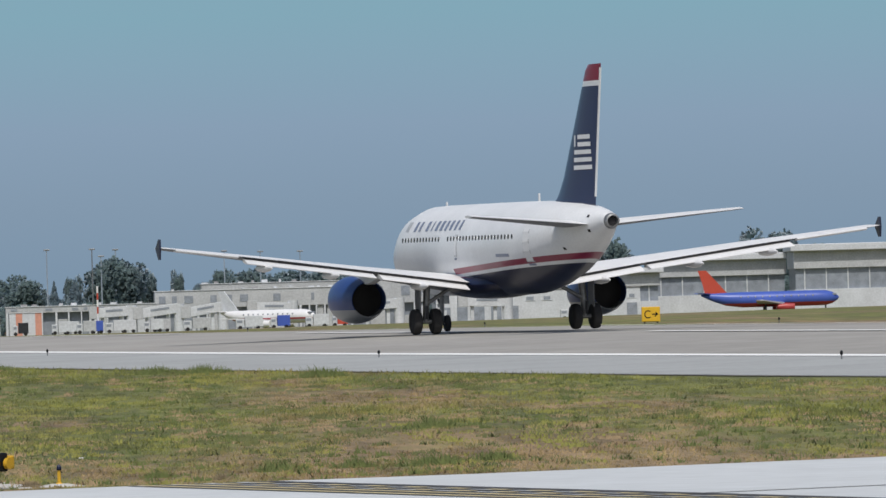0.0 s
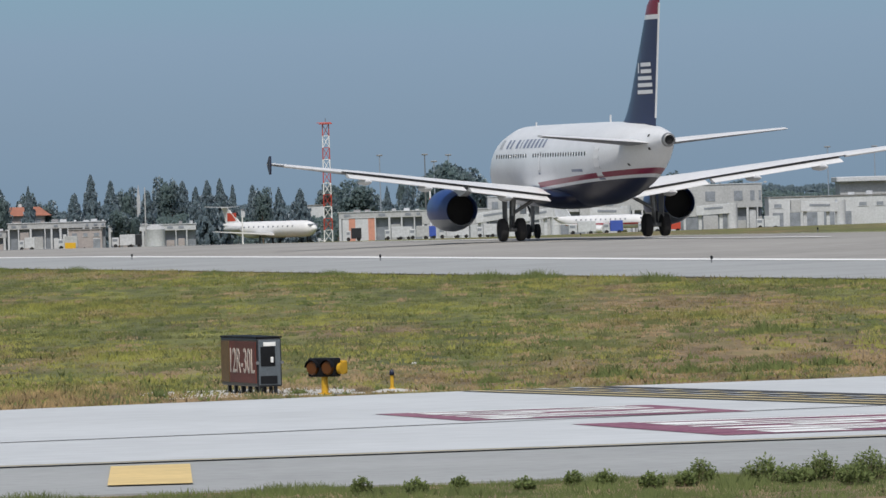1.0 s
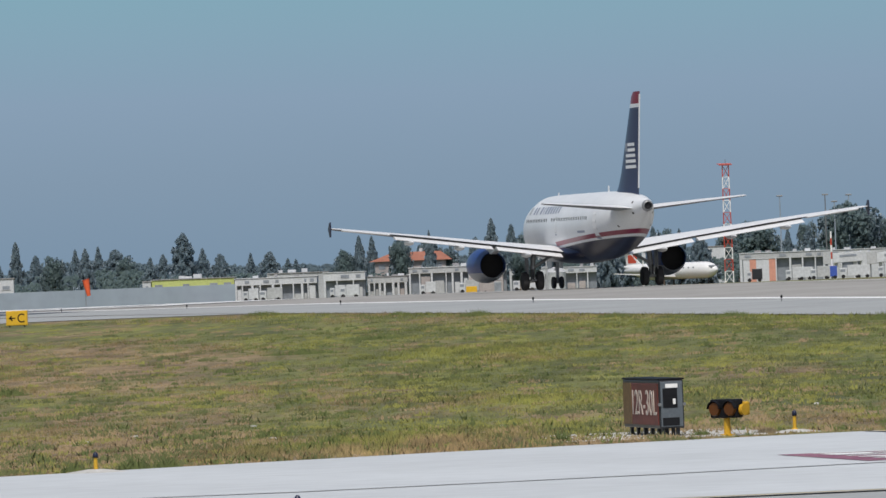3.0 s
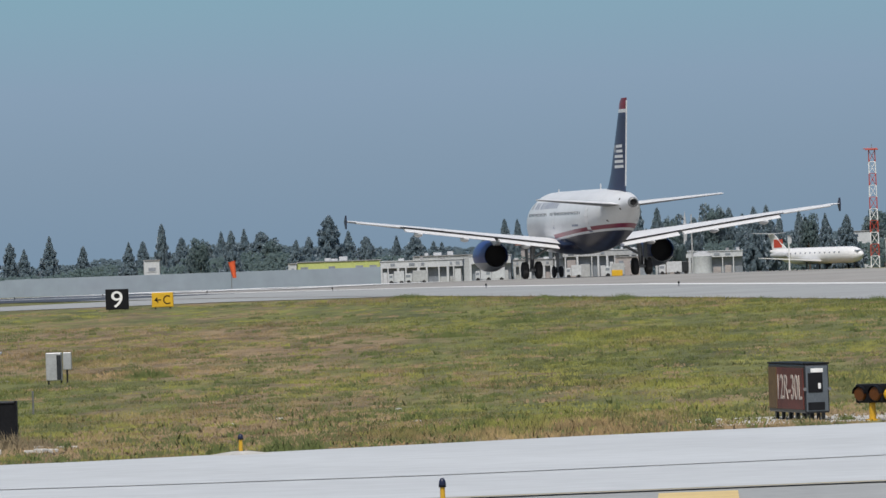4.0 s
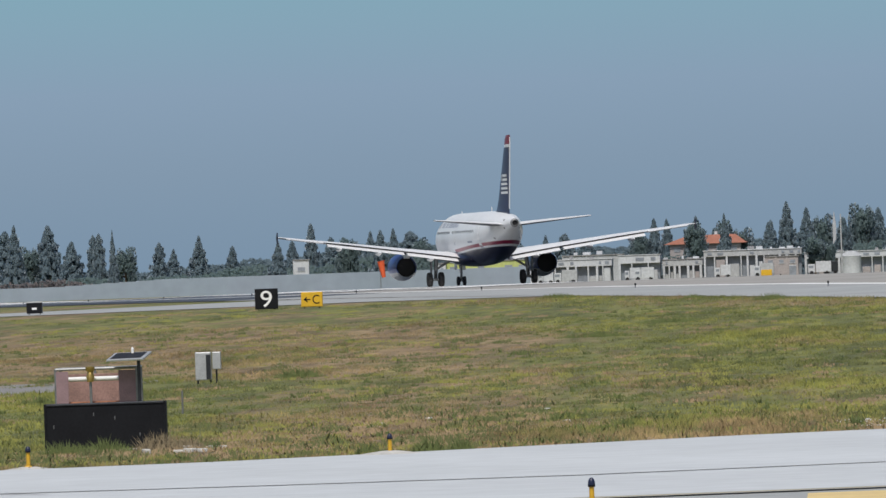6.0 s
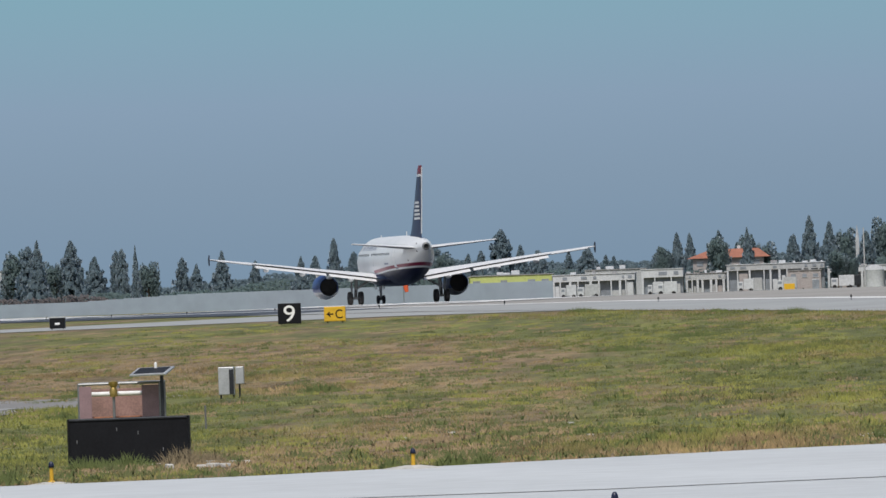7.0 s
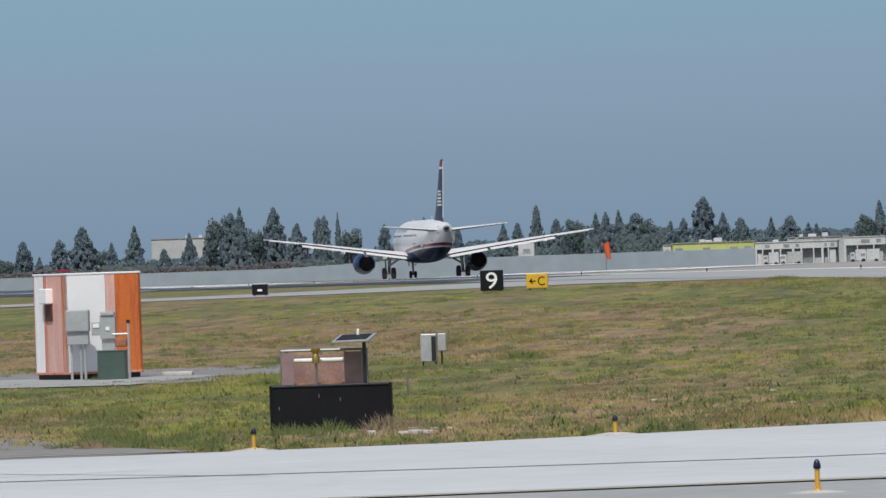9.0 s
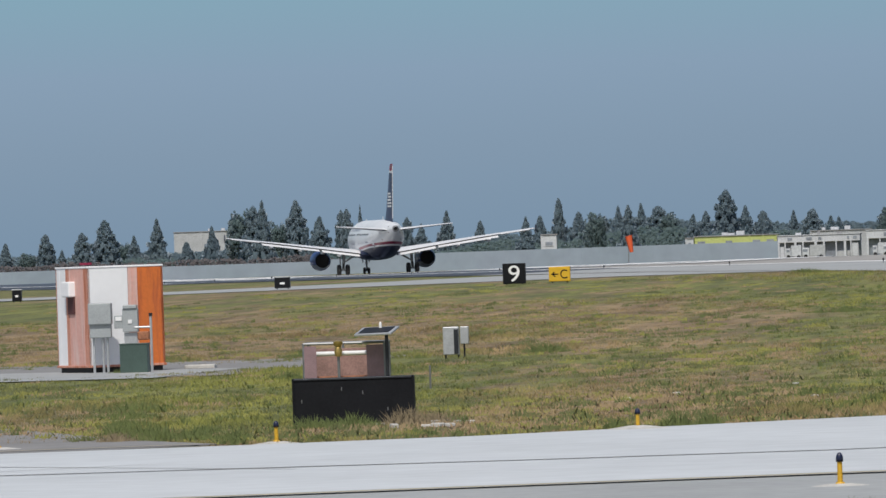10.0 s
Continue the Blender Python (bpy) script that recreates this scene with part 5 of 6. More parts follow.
def hold_sign():
    """Local x along the face (left to right as read), -y out of the face; the near end at +x."""
    m = pose(0.64, 154.85, 0.0, 0, 0, -78.36)
    s = thing("hold_sign", m, "faded red runway hold sign with white figures 12R-30L", "sign")
    L, H, D, z = 3.1, 0.85, 0.44, 0.15
    body = part("housing", box((L, D, H), (0, 0, z), 0.025), "dark_metal", s, "dark metal housing")
    part("frame_top", box((L + 0.02, D + 0.03, 0.03), (0, 0, z + H), 0.01), "sign_black", body)
    part("face_panel", box((L * 0.72, 0.02, H - 0.12), (L * 0.12, -D / 2 - 0.008, z + 0.06), 0.006), "sign_red", s, "faded red face panel")
    part("face_panel", box((L * 0.22, 0.02, H - 0.12), (-L * 0.365, -D / 2 - 0.008, z + 0.06), 0.006), "sign_tan", s, "sun-bleached brown face panel")
    lettering("12R-30L", L * 0.66, 0.44, pose(L * 0.12, -D / 2 - 0.02, z + H * 0.53), "sign_white", s, "white figures 12R-30L")
    # near end plate with black patches and small white pieces
    end = part("end_plate", box((0.02, D - 0.05, H - 0.06), (L / 2 + 0.008, 0, z + 0.03), 0.006), "blue_steel", s, "dark blue-grey end plate")
    part("peeled_sheet", box((0.012, 0.26, 0.34), (L / 2 + 0.022, -0.03, z + 0.36), 0.004), "sign_black", end, "black patch on the end plate")
    part("peeled_sheet", box((0.012, 0.3, 0.14), (L / 2 + 0.022, -0.02, z + 0.05), 0.004), "sign_black", end, "black patch on the end plate")
    part("label_plate", box((0.014, 0.22, 0.07), (L / 2 + 0.03, 0.0, z + H - 0.14), 0.004), "line_white", end, "white plate")
    part("catch", box((0.04, 0.05, 0.1), (L / 2 + 0.03, 0.04, z + 0.42), 0.01), "line_white", end, "white catch")
    part("hinge", tube((L / 2 + 0.01, -D / 2, z + 0.42), (L / 2 + 0.05, -D / 2, z + 0.42), 0.03), "steel", end)
    part("hinge", tube((L / 2 + 0.01, D / 2, z + 0.42), (L / 2 + 0.05, D / 2, z + 0.42), 0.03), "steel", end)
    for x in (-1.3, -0.75, -0.15, 0.45, 1.0, 1.4):
        for y in (-0.13, 0.13):
            part("leg", box((0.09, 0.06, z + 0.02), (x, y, 0), 0.01), "dark_metal", s, "short dark leg")
    pad = tagged(part("sign_pad", slab([(-1.2, 151.9), (2.6, 152.5), (2.4, 158.6), (-1.4, 158.2)], -0.1, 0.012), "rubble"), "pale concrete pad under the hold sign", "concrete pad", kind="structure")
    return s


hold_sign()


def guard_light():
    s = thing("runway_guard_light", pose(1.9, 152.5, 0.0, 0, 0, -40), "black runway guard light with two amber lamps on a yellow post", "signal light")
    body = part("lamp_housing", box((0.6, 0.2, 0.33), (0, 0, 0.31), 0.03), "sign_black", s, "black housing")
    for x in (-0.17, 0.17):
        lens = part("lens", revolve([(-0.05, 0.11), (-0.02, 0.125), (0.02, 0.125)], 20, (x, -0.1, 0.47)), "amber", s, "amber lens", 40)
        bm = bmesh.new()
        seg = 14
        rings = [[Vector((x + r * math.cos(math.pi * k / seg), -0.1 - d, 0.475 + r * math.sin(math.pi * k / seg))) for k in range(seg + 1)] for d, r in ((0, 0.14), (0.08, 0.137), (0.08, 0.128), (0, 0.128))]
        part("visor", loft(rings, False, False, bm), "sign_black", lens, "black visor")
    part("back_cover", box((0.5, 0.12, 0.24), (0.12, 0.14, 0.35), 0.03), "yellow", body, "yellow rear cover")
    part("end_cap", tube((0.33, 0.02, 0.45), (0.40, 0.02, 0.45), 0.1, None, 16), "yellow", body, "yellow end cap")
    part("post", tube((0.0, 0, 0), (0.0, 0, 0.32), 0.065, 0.055, 14), "yellow", s, "yellow post", 40)
    part("flange", tube((0, 0, 0), (0, 0, 0.03), 0.13, None, 16), "yellow", s)


guard_light()


def edge_light(x, y, h=0.34, pad=0.55):
    rise = 0.06 if pad > 0.7 else 0.03
    s = thing("taxiway_edge_light", pose(x, y, 0.02), "blue taxiway edge light on a yellow stem", "edge light", "taxiway edge lights")
    part("pad", tube((0, 0, -0.03), (0, 0, rise), pad * 1.1, 0.14, 20), "rubble", s, "pale concrete pad")
    stem = part("stem", tube((0, 0, 0.01), (0, 0, h * 0.78), 0.034, 0.03, 12), "yellow", s, "yellow stem", 40)
    part("collar", tube((0, 0, 0.01), (0, 0, 0.05), 0.075, 0.05, 14), "yellow", stem)
    part("lens", revolve_z([(h * 0.76, 0.04), (h * 0.79, 0.046), (h * 0.9, 0.04), (h * 0.97, 0.026), (h, 0.01)]), "blue_lens", s, "dark blue glass", 40)
    part("lens_base", tube((0, 0, h * 0.72), (0, 0, h * 0.78), 0.046, None, 14), "sign_black", s)
    return s


for x, y, h, pad in ((3.09, 153.4, 0.37, 0.5), (-8.45, 141.3, 0.34, 0.75), (-14.13, 139.4, 0.36, 0.5), (-18.9, 141.5, 0.36, 0.6), (-3.93, 106.5, 0.41, 0.6), (-22.5, 137, 0.36, 0.5)):
    edge_light(x, y, h, pad)


def back_of_sign():
    s = thing("sign_back", pose(-14.03, 151.9, 0.0, 0, 0, 1.0), "black back of a large taxiway guidance sign", "sign")
    W, H, D = 2.13, 0.8, 0.3
    part("housing", box((W, D, H), (0, D / 2, 0.05), 0.012), "sign_black", s, "matt black housing")
    for x in (-W / 2 + 0.02, W / 2 - 0.02):
        part("edge_rail", box((0.035, 0.03, H), (x, -0.005, 0.05), 0.006), "sign_black", s)
    part("edge_rail", box((W - 0.08, 0.03, 0.035), (0, -0.005, H + 0.01), 0.006), "dark_metal", s)
    for x in (-0.85, -0.3, 0.3, 0.85):
        part("leg", box((0.08, 0.08, 0.07), (x, D / 2, -0.02)), "steel", s)
    for x, z in ((-0.2, 0.62), (0.17, 0.55), (-0.9, 0.42), (0.6, 0.25)):
        part("scuff", box((0.012, 0.008, 0.06), (x, -0.004, z)), "steel", s, "pale scuff")
    part("footing", box((2.2, 0.55, 0.05), (0.05, 0.1, -0.02), 0.02), "rubble", s, "broken concrete footing")


back_of_sign()
rnd_r = random.Random(5)
for k in range(7):
    x = -12.9 + rnd_r.uniform(-0.3, 0.9)
    r = part("concrete_chunk", box((rnd_r.uniform(0.12, 0.4), 0.2, rnd_r.uniform(0.05, 0.1)), (0, 0, -0.01), 0.02), "rubble")
    r.matrix_basis = pose(x, 149.5 + rnd_r.uniform(-1.5, 1.5), 0.0, 0, 0, rnd_r.uniform(0, 90))
    tagged(r, "pale broken chunk of concrete in the grass", "rubble", "concrete chunks")
for x, y in ((-6.5, 165), (-9.5, 172), (-2.2, 168), (-10.2, 168), (4, 175), (-7.4, 178)):
    r = part("concrete_chunk", box((0.13, 0.12, 0.05), (0, 0, -0.01), 0.02), "rubble")
    r.matrix_basis = pose(x, y, land(x, y), 0, 0, x * 40)
    tagged(r, "pale broken chunk of concrete in the grass", "rubble", "concrete chunks")


def caged_valve():
    z = land(-17, 185)
    s = thing("valve_cage", pose(-17.25, 185, z), "framed cage round a rusty backflow valve", "utility cage")
    W, D, H = 1.72, 1.1, 1.06
    for x in (-W / 2, -0.12, W / 2):
        for y in (0, D):
            part("post", tube((x, y, 0), (x, y, H), 0.03, None, 8), "steel", s, "grey steel post")
    for y in (0, D):
        part("rail", tube((-W / 2, y, H), (W / 2, y, H), 0.03, None, 8), "steel", s)
    for x in (-W / 2, W / 2):
        part("rail", tube((x, 0, H), (x, D, H), 0.03, None, 8), "steel", s)
    part("rust_plate", box((W - 0.1, 0.03, 0.86), (0, D - 0.03, 0.08), 0.01), "dull_sheet", s, "dull pinkish backing sheet")
    part("rust_plate", box((W - 0.25, 0.4, 0.36), (0.02, 0.4, 0.0), 0.04), "rust", s, "rusty plate")
    part("screen", box((0.36, 0.02, 0.96), (W / 2 - 0.2, -0.02, 0.05), 0.004), "mesh_screen", s, "dusty screen panel")
    part("screen", box((0.26, 0.02, 0.96), (-W / 2 + 0.14, -0.02, 0.05), 0.004), "mesh_screen", s, "dusty screen panel")
    part("pipe", tube((-W / 2 + 0.25, 0.25, 0.84), (W / 2 - 0.36, 0.25, 0.84), 0.05, None, 12), "line_white", s, "white pipe", 40)
    v = part("valve", revolve_z([(0.78, 0.07), (0.9, 0.09), (0.98, 0.06), (1.04, 0.1), (1.1, 0.1), (1.12, 0.03)]), "brass", s, "brass valve", 40)
    v.matrix_basis = pose(-0.12, -0.02, 0)
    # solar panel on its post
    p = thing("solar_panel", pose(-16.45, 184.6, z), "tilted solar panel on a steel post", "solar panel")
    part("post", tube((0.15, 0, 0), (0.15, 0, 1.25), 0.04, None, 10), "dark_metal", p)
    tilt = pose(-0.05, 0, 1.27, 13, -1, -14)
    part("frame", box((0.82, 0.62, 0.045), (0, 0, 0), 0.01), "galvanised", p, "bright aluminium frame").matrix_basis = tilt
    part("cells", box((0.68, 0.48, 0.012), (0, 0, 0.042)), "solar", p, "dark solar cells").matrix_basis = tilt
    part("beacon", revolve_z([(1.36, 0.03), (1.46, 0.03), (1.49, 0.01)]), "line_white", p, "small white sensor").matrix_basis = pose(0.02, 0.1, 0.0)
    f = thing("marker_post", pose(-15.6, 187, z), "thin steel marker post", "post")
    part("shaft", tube((0, 0, 0), (0, 0, 0.5), 0.02, None, 8), "steel", f)


caged_valve()


def field_cabinet():
    z = land(-18.64, 232)
    s = thing("field_cabinet", pose(-18.64, 232, z), "pair of grey electrical boxes on a steel stand", "electrical box")
    part("cabinet", box((0.42, 0.3, 0.74), (-0.12, 0, 0.1), 0.02), "galvanised", s, "pale grey cabinet")
    part("side_door", box((0.12, 0.02, 0.66), (0.02, -0.155, 0.12), 0.01), "dark_metal", s, "dark louvred strip")
    part("small_box", box((0.22, 0.22, 0.46), (0.24, -0.05, 0.38), 0.015), "galvanised", s, "smaller grey box")
    for x in (-0.28, 0.06, 0.22):
        part("leg", tube((x, 0.02, 0), (x, 0.02, 0.42), 0.025, None, 8), "dark_metal", s)


field_cabinet()


def striped_hut():
    """A square equipment shelter turned 30 degrees, its near corner to the viewer's side."""
    z = land(-27.2, 226)
    s = thing("equipment_hut", pose(-27.18, 226.4, z, 0, 0, 30), "orange and white banded equipment shelter", "hut", "striped shelters")
    a, H, base = 2.12, 2.56, 0.17
    h = a / 2
    part("skid", box((a - 0.1, a - 0.1, base), (0, 0, 0), 0.02), "black", s, "black skid base")

    def cladding(face, u0, u1, mat, label):
        """A ribbed strip of wall on one face, u from 0 to 1 along it."""
        w = (u1 - u0) * a
        c = (u0 + u1) / 2 * a - h
        m = Matrix.Rotation(radians(face * 90), 4, "Z")
        bm = box((w, 0.06, H), (c, -h + 0.03, base), 0.006)
        bmesh.ops.transform(bm, matrix=m, verts=bm.verts)
        part("wall_panel", bm, mat, s, label)

    part("core", box((a - 0.13, a - 0.13, H - 0.02), (0, 0, base), 0.0), "stucco", s)
    # front face (towards the boxes)
    for u0, u1, mat, label in ((0.0, 0.53, "hut_white", "white panel"), (0.535, 0.66, "hut_pink", "washed-out pink panel"), (0.665, 0.97, "hut_orange", "bright streaked orange panel"), (0.972, 1.0, "hut_trim", "rust-edged faded trim")):
        cladding(0, u0, u1, mat, label)
    # left face
    for u0, u1, mat, label in ((0.0, 0.12, "hut_white", "white panel"), (0.125, 0.30, "hut_white", "white panel"), (0.305, 0.40, "hut_trim", "rust-edged faded trim"), (0.405, 0.86, "hut_pink", "washed-out pink panel"), (0.865, 1.0, "hut_trim", "rust-edged faded trim")):
        cladding(-1, u0, u1, mat, label)
    for f in (1, 2):
        for u0, u1, mat, label in ((0, 0.33, "hut_orange", "streaked orange panel"), (0.335, 0.66, "hut_white", "white panel"), (0.665, 1, "hut_orange", "streaked orange panel")):
            cladding(f, u0, u1, mat, label)
    part("roof", box((a + 0.03, a + 0.03, 0.05), (0, 0, base + H), 0.015), "hut_white", s, "white roof slab")
    part("sill", box((a + 0.06, a + 0.06, 0.06), (0, 0, base - 0.01), 0.01), "hut_trim", s)
    # hooded vent on the left face
    vent = part("vent", box((0.04, 0.42, 0.8), (-h - 0.02, 0.02, 1.55), 0.01), "vent_red", s, "dark red louvred vent")
    part("hood", box((0.2, 0.48, 0.4), (-h - 0.09, 0.02, 2.0), 0.03), "hut_white", vent, "white hood")
    part("roof_clip", box((0.3, 0.1, 0.06), (-h * 0.7, -h * 0.2, base + H + 0.09)), "red", s)
    # electrical boxes before the hut
    def at(px, py):
        return pose(px, py, land(px, py))

    b = thing("meter_box", at(-27.22, 224.6), "grey electrical cabinet with a hooded lid on posts", "electrical box")
    part("cabinet", box((0.55, 0.26, 0.86), (0, 0, 0.93), 0.02), "grey_box", b)
    part("lid", box((0.6, 0.34, 0.56), (0, -0.04, 1.27), 0.03), "grey_box", b, "hooded grey lid")
    for x in (0.05, 0.16):
        part("conduit", tube((x, 0, 0), (x, 0, 0.95), 0.035, None, 8), "galvanised", b, "grey conduit")
    part("leg", box((0.06, 0.06, 0.95), (-0.2, 0.05, 0)), "galvanised", b)
    b = thing("disconnect_box", at(-26.42, 224.4), "small grey disconnect switch box on a pipe", "electrical box")
    part("cabinet", box((0.40, 0.24, 0.60), (0, 0, 1.06), 0.02), "grey_box", b)
    part("rain_hood", box((0.36, 0.3, 0.1), (0, -0.01, 1.66), 0.02), "grey_box", b)
    part("nameplate", box((0.1, 0.02, 0.1), (0.0, -0.13, 1.28)), "line_white", b, "white plate")
    part("side_box", box((0.24, 0.18, 0.34), (-0.3, 0, 1.16), 0.015), "grey_box", b)
    part("side_label", box((0.16, 0.02, 0.1), (-0.3, -0.1, 1.36)), "line_white", b)
    part("post", box((0.34, 0.12, 1.05), (0.0, 0.02, 0), 0.01), "galvanised", b)
    b = thing("transformer", at(-26.1, 222.4), "dark green pad-mounted transformer cabinet", "transformer")
    part("cabinet", box((0.71, 0.62, 0.74), (0, 0, 0.03), 0.015), "green_box", b)
    part("lid", box((0.74, 0.65, 0.03), (0, 0, 0.76), 0.008), "green_box", b, "green lid")
    part("plinth", box((0.8, 0.72, 0.05), (0, 0, -0.01), 0.01), "rubble", b)
    b = thing("riser_pipe", at(-25.84, 223.9), "grey steel riser pipe with a rust-red valve", "pipe")
    part("riser", tube((0, 0, 0), (0, 0, 1.5), 0.035, None, 10), "galvanised", b)
    part("branch", tube((0, 0, 1.18), (-0.42, 0, 1.18), 0.03, None, 8), "galvanised", b)
    part("valve", box((0.3, 0.18, 0.22), (-0.2, 0.03, 0.85), 0.03), "rust", b, "rust-red valve")
    part("cap", tube((0, 0, 1.46), (0, 0, 1.54), 0.05, None, 10), "dark_metal", b)
    return s


striped_hut()


def sheet_on_land(points, up, name, mat, label, category):
    """A thin pavement that follows the land, from a quadrilateral."""
    p = [Vector((*q, 0)) for q in points]
    n = 8
    rows = []
    for i in range(n + 1):
        a, b = p[0].lerp(p[3], i / n), p[1].lerp(p[2], i / n)
        rows.append([Vector((*a.lerp(b, j / n).xy, land(*a.lerp(b, j / n).xy) + up)) for j in range(n + 1)])
    return tagged(part(name, loft(rows, False, False), mat), label, category, kind="structure")


sheet_on_land([(-31, 215.2), (-24.6, 213.2), (-23.6, 225.5), (-31, 229)], 0.03, "hut_pad", "asphalt", "concrete pad under the hut and boxes", "concrete pad")
sheet_on_land([(-80, 219), (-23.0, 214.5), (-20.4, 240), (-80, 250)], 0.022, "service_road", "road", "grey asphalt service road to the hut", "road")
k = part("kerb_block", box((0.8, 0.5, 0.12), (0, 0, 0), 0.03), "rubble")
k.matrix_basis = pose(-25.0, 227.6, land(-25, 227.6))
tagged(k, "pale low concrete block beside the hut", "concrete block")


def field_sign(x, y, w, h, leg, face_mat, rim, label, body, fw, fh, figure_mat, turn=0, way=-1):
    z = land(x, y)
    s = thing("field_sign", pose(x, y, z, 0, 0, turn), label, "sign", "airfield signs")
    part("housing", box((w, 0.28, h), (0, 0.14, leg), 0.02), rim, s, "sign housing")
    part("face_panel", box((w - 0.06, 0.02, h - 0.06), (0, -0.006, leg + 0.03), 0.004), face_mat, s)
    for dx in (-0.35, 0.35):
        part("leg", box((0.07, 0.07, leg + 0.02), (dx * w, 0.14, -0.02)), "dark_metal", s)
    if body:
        lettering(body, fw, fh, pose(-way * 0.2 * w if body == "C" else 0, -0.02, leg + h / 2), figure_mat, s, "figure " + body)
    if body == "C":
        bm = box((0.3, 0.012, 0.06), (way * 0.2 * w, -0.02, leg + h / 2 - 0.03))
        for d in (1, -1):
            rot = Matrix.Rotation(radians(45 * d), 4, "Y")
            bm = box((0.2, 0.012, 0.06), (way * (0.2 * w + 0.09), -0.02, leg + h / 2 - 0.03 + way * d * 0.05), 0, rot, bm)
        part("arrow", bm, figure_mat, s, "black arrow")
    return s


field_sign(-33.0, 449.6, 1.18, 1.06, 0.05, "sign_black", "sign_black", "black distance sign with a white figure 9", "9", 0.58, 0.84, "line_white")
field_sign(-30.55, 448, 1.1, 0.76, 0.08, "sign_yellow", "sign_yellow", "yellow taxiway sign with black letter C and an arrow", "C", 0.36, 0.46, "sign_black")
field_sign(42.26, 478, 1.0, 0.82, 0.1, "sign_yellow", "sign_yellow", "yellow taxiway sign with black letter C and an arrow", "C", 0.34, 0.44, "sign_black", 0, 1)
field_sign(-11.6, 720, 0.9, 0.55, 0.15, "sign_yellow", "sign_yellow", "small yellow airfield sign beyond the runway", "", 0, 0, "sign_black")
for x, y, w in ((-50.64, 506, 0.92), (-65.4, 500, 0.55)):
    s = field_sign(x, y, w, 0.62, 0.08, "sign_black", "dark_metal", "dark back of a small airfield sign", "", 0, 0, "sign_black")
    part("cap", box((w + 0.06, 0.34, 0.06), (0, 0.14, 0.7), 0.01), "galvanised", s, "pale metal cap")
    part("number_plate", box((w * 0.3, 0.02, 0.12), (0, -0.03, 0.3)), "line_white", s, "white plate")


def windsock():
    y = 1500
    x, top = -90.3, 1.9
    z = land(x, y)
    s = thing("windsock", pose(x, y, z), "orange windsock hanging from its pole", "windsock")
    part("pole", tube((0, 0, 0), (0, 0, top + 1.2 - z), 0.07, 0.05, 8), "steel", s)
    part("sock", tube((0.1, 0, top + 1.15 - z), (0.55, -0.2, top - 1.6 - z), 0.62, 0.32, 14), "orange_sock", s, "bright orange fabric cone", 40)
    part("ring", tube((0.08, 0, top + 1.2 - z), (0.1, 0, top + 1.12 - z), 0.66, None, 14), "orange_sock", s)


M["orange_sock"] = material("orange_fabric", (0.75, 0.12, 0.04), 0.8, 0, 0.06)
windsock()


def runway_light(s0, q):
    p = on_runway(s0, q)
    t = thing("runway_edge_light", Matrix.Translation(p), "small dark elevated runway edge light", "edge light", "runway edge lights")
    part("stem", tube((0, 0, 0), (0, 0, 0.2), 0.025, None, 8), "steel", t)
    part("lens", revolve_z([(0.18, 0.045), (0.26, 0.05), (0.31, 0.025)], 10), "sign_black", t, "dark lens")


for k in range(14):
    runway_light(-129.8 + 55.5 * k, 25.3)
    runway_light(-129.8 + 55.5 * k, -25.3)


def taxiway_exit():
    """A pale taxiway that leaves the runway in a wide fillet: near and far edge, end to end."""
    edges = [((-18.2, 453), (-18.3, 453.6)), ((-23.4, 465), (-22.8, 475)), ((-29.6, 478), (-29.1, 505.2)), ((-35.7, 483), (-36.1, 538.5)), ((-40, 487), (-41, 556)),
             ((-45.4, 491), (-49, 548)), ((-52.7, 499), (-57, 546)), ((-57, 502.5), (-63, 549)), ((-85, 528), (-92, 577)), ((-130, 572), (-138, 622))]
    rows = []
    for a, b in edges:
        a, b = Vector((*a, 0)), Vector((*b, 0))
        row = [a.lerp(b, k / 6) for k in range(7)]
        rows.append([Vector((p.x, p.y, land(p.x, p.y) + 0.028)) for p in row])
    tagged(part("taxiway_exit", loft(rows, False, False), "asphalt"), "pale taxiway joining the runway in a wide fillet", "taxiway", kind="structure")


taxiway_exit()


# ---- grass tufts and weeds ----
def tuft_material():
    m = M["grass"].copy()
    m.name = "grass_blades"
    t = m.node_tree
    b = t.nodes["Principled BSDF"]
    src = b.inputs["Base Color"].links[0].from_socket
    g = t.nodes.new("ShaderNodeNewGeometry")
    cr = t.nodes.new("ShaderNodeValToRGB")
    cr.color_ramp.elements[0].color, cr.color_ramp.elements[1].color = (0.62, 0.68, 0.58, 1), (1.28, 1.26, 1.12, 1)
    t.links.new(g.outputs["Random Per Island"], cr.inputs[0])
    mx = t.nodes.new("ShaderNodeMix")
    mx.data_type, mx.blend_type = "RGBA", "MULTIPLY"
    mx.inputs["Factor"].default_value = 1
    t.links.new(src, mx.inputs["A"])
    t.links.new(cr.outputs[0], mx.inputs["B"])
    t.links.new(mx.outputs["Result"], b.inputs["Base Color"])
    return m


M["blades"] = tuft_material()
M["weed"] = material("green_weed", (0.165, 0.205, 0.066), 0.9, 0, 0.3, 0.8, 8, tint=(0.095, 0.125, 0.045))
leafy(M["weed"], 0.4, 0.0)
M["verge_leaf"] = material("fresh_weed_leaves", (0.25, 0.32, 0.12), 0.9, 0, 0.2, 3, 20)
leafy(M["verge_leaf"], 0.5, 0.0)
M["weed_dry"] = material("dry_weed", (0.20, 0.16, 0.095), 0.9, 0, 0.25, 0.8, 8)


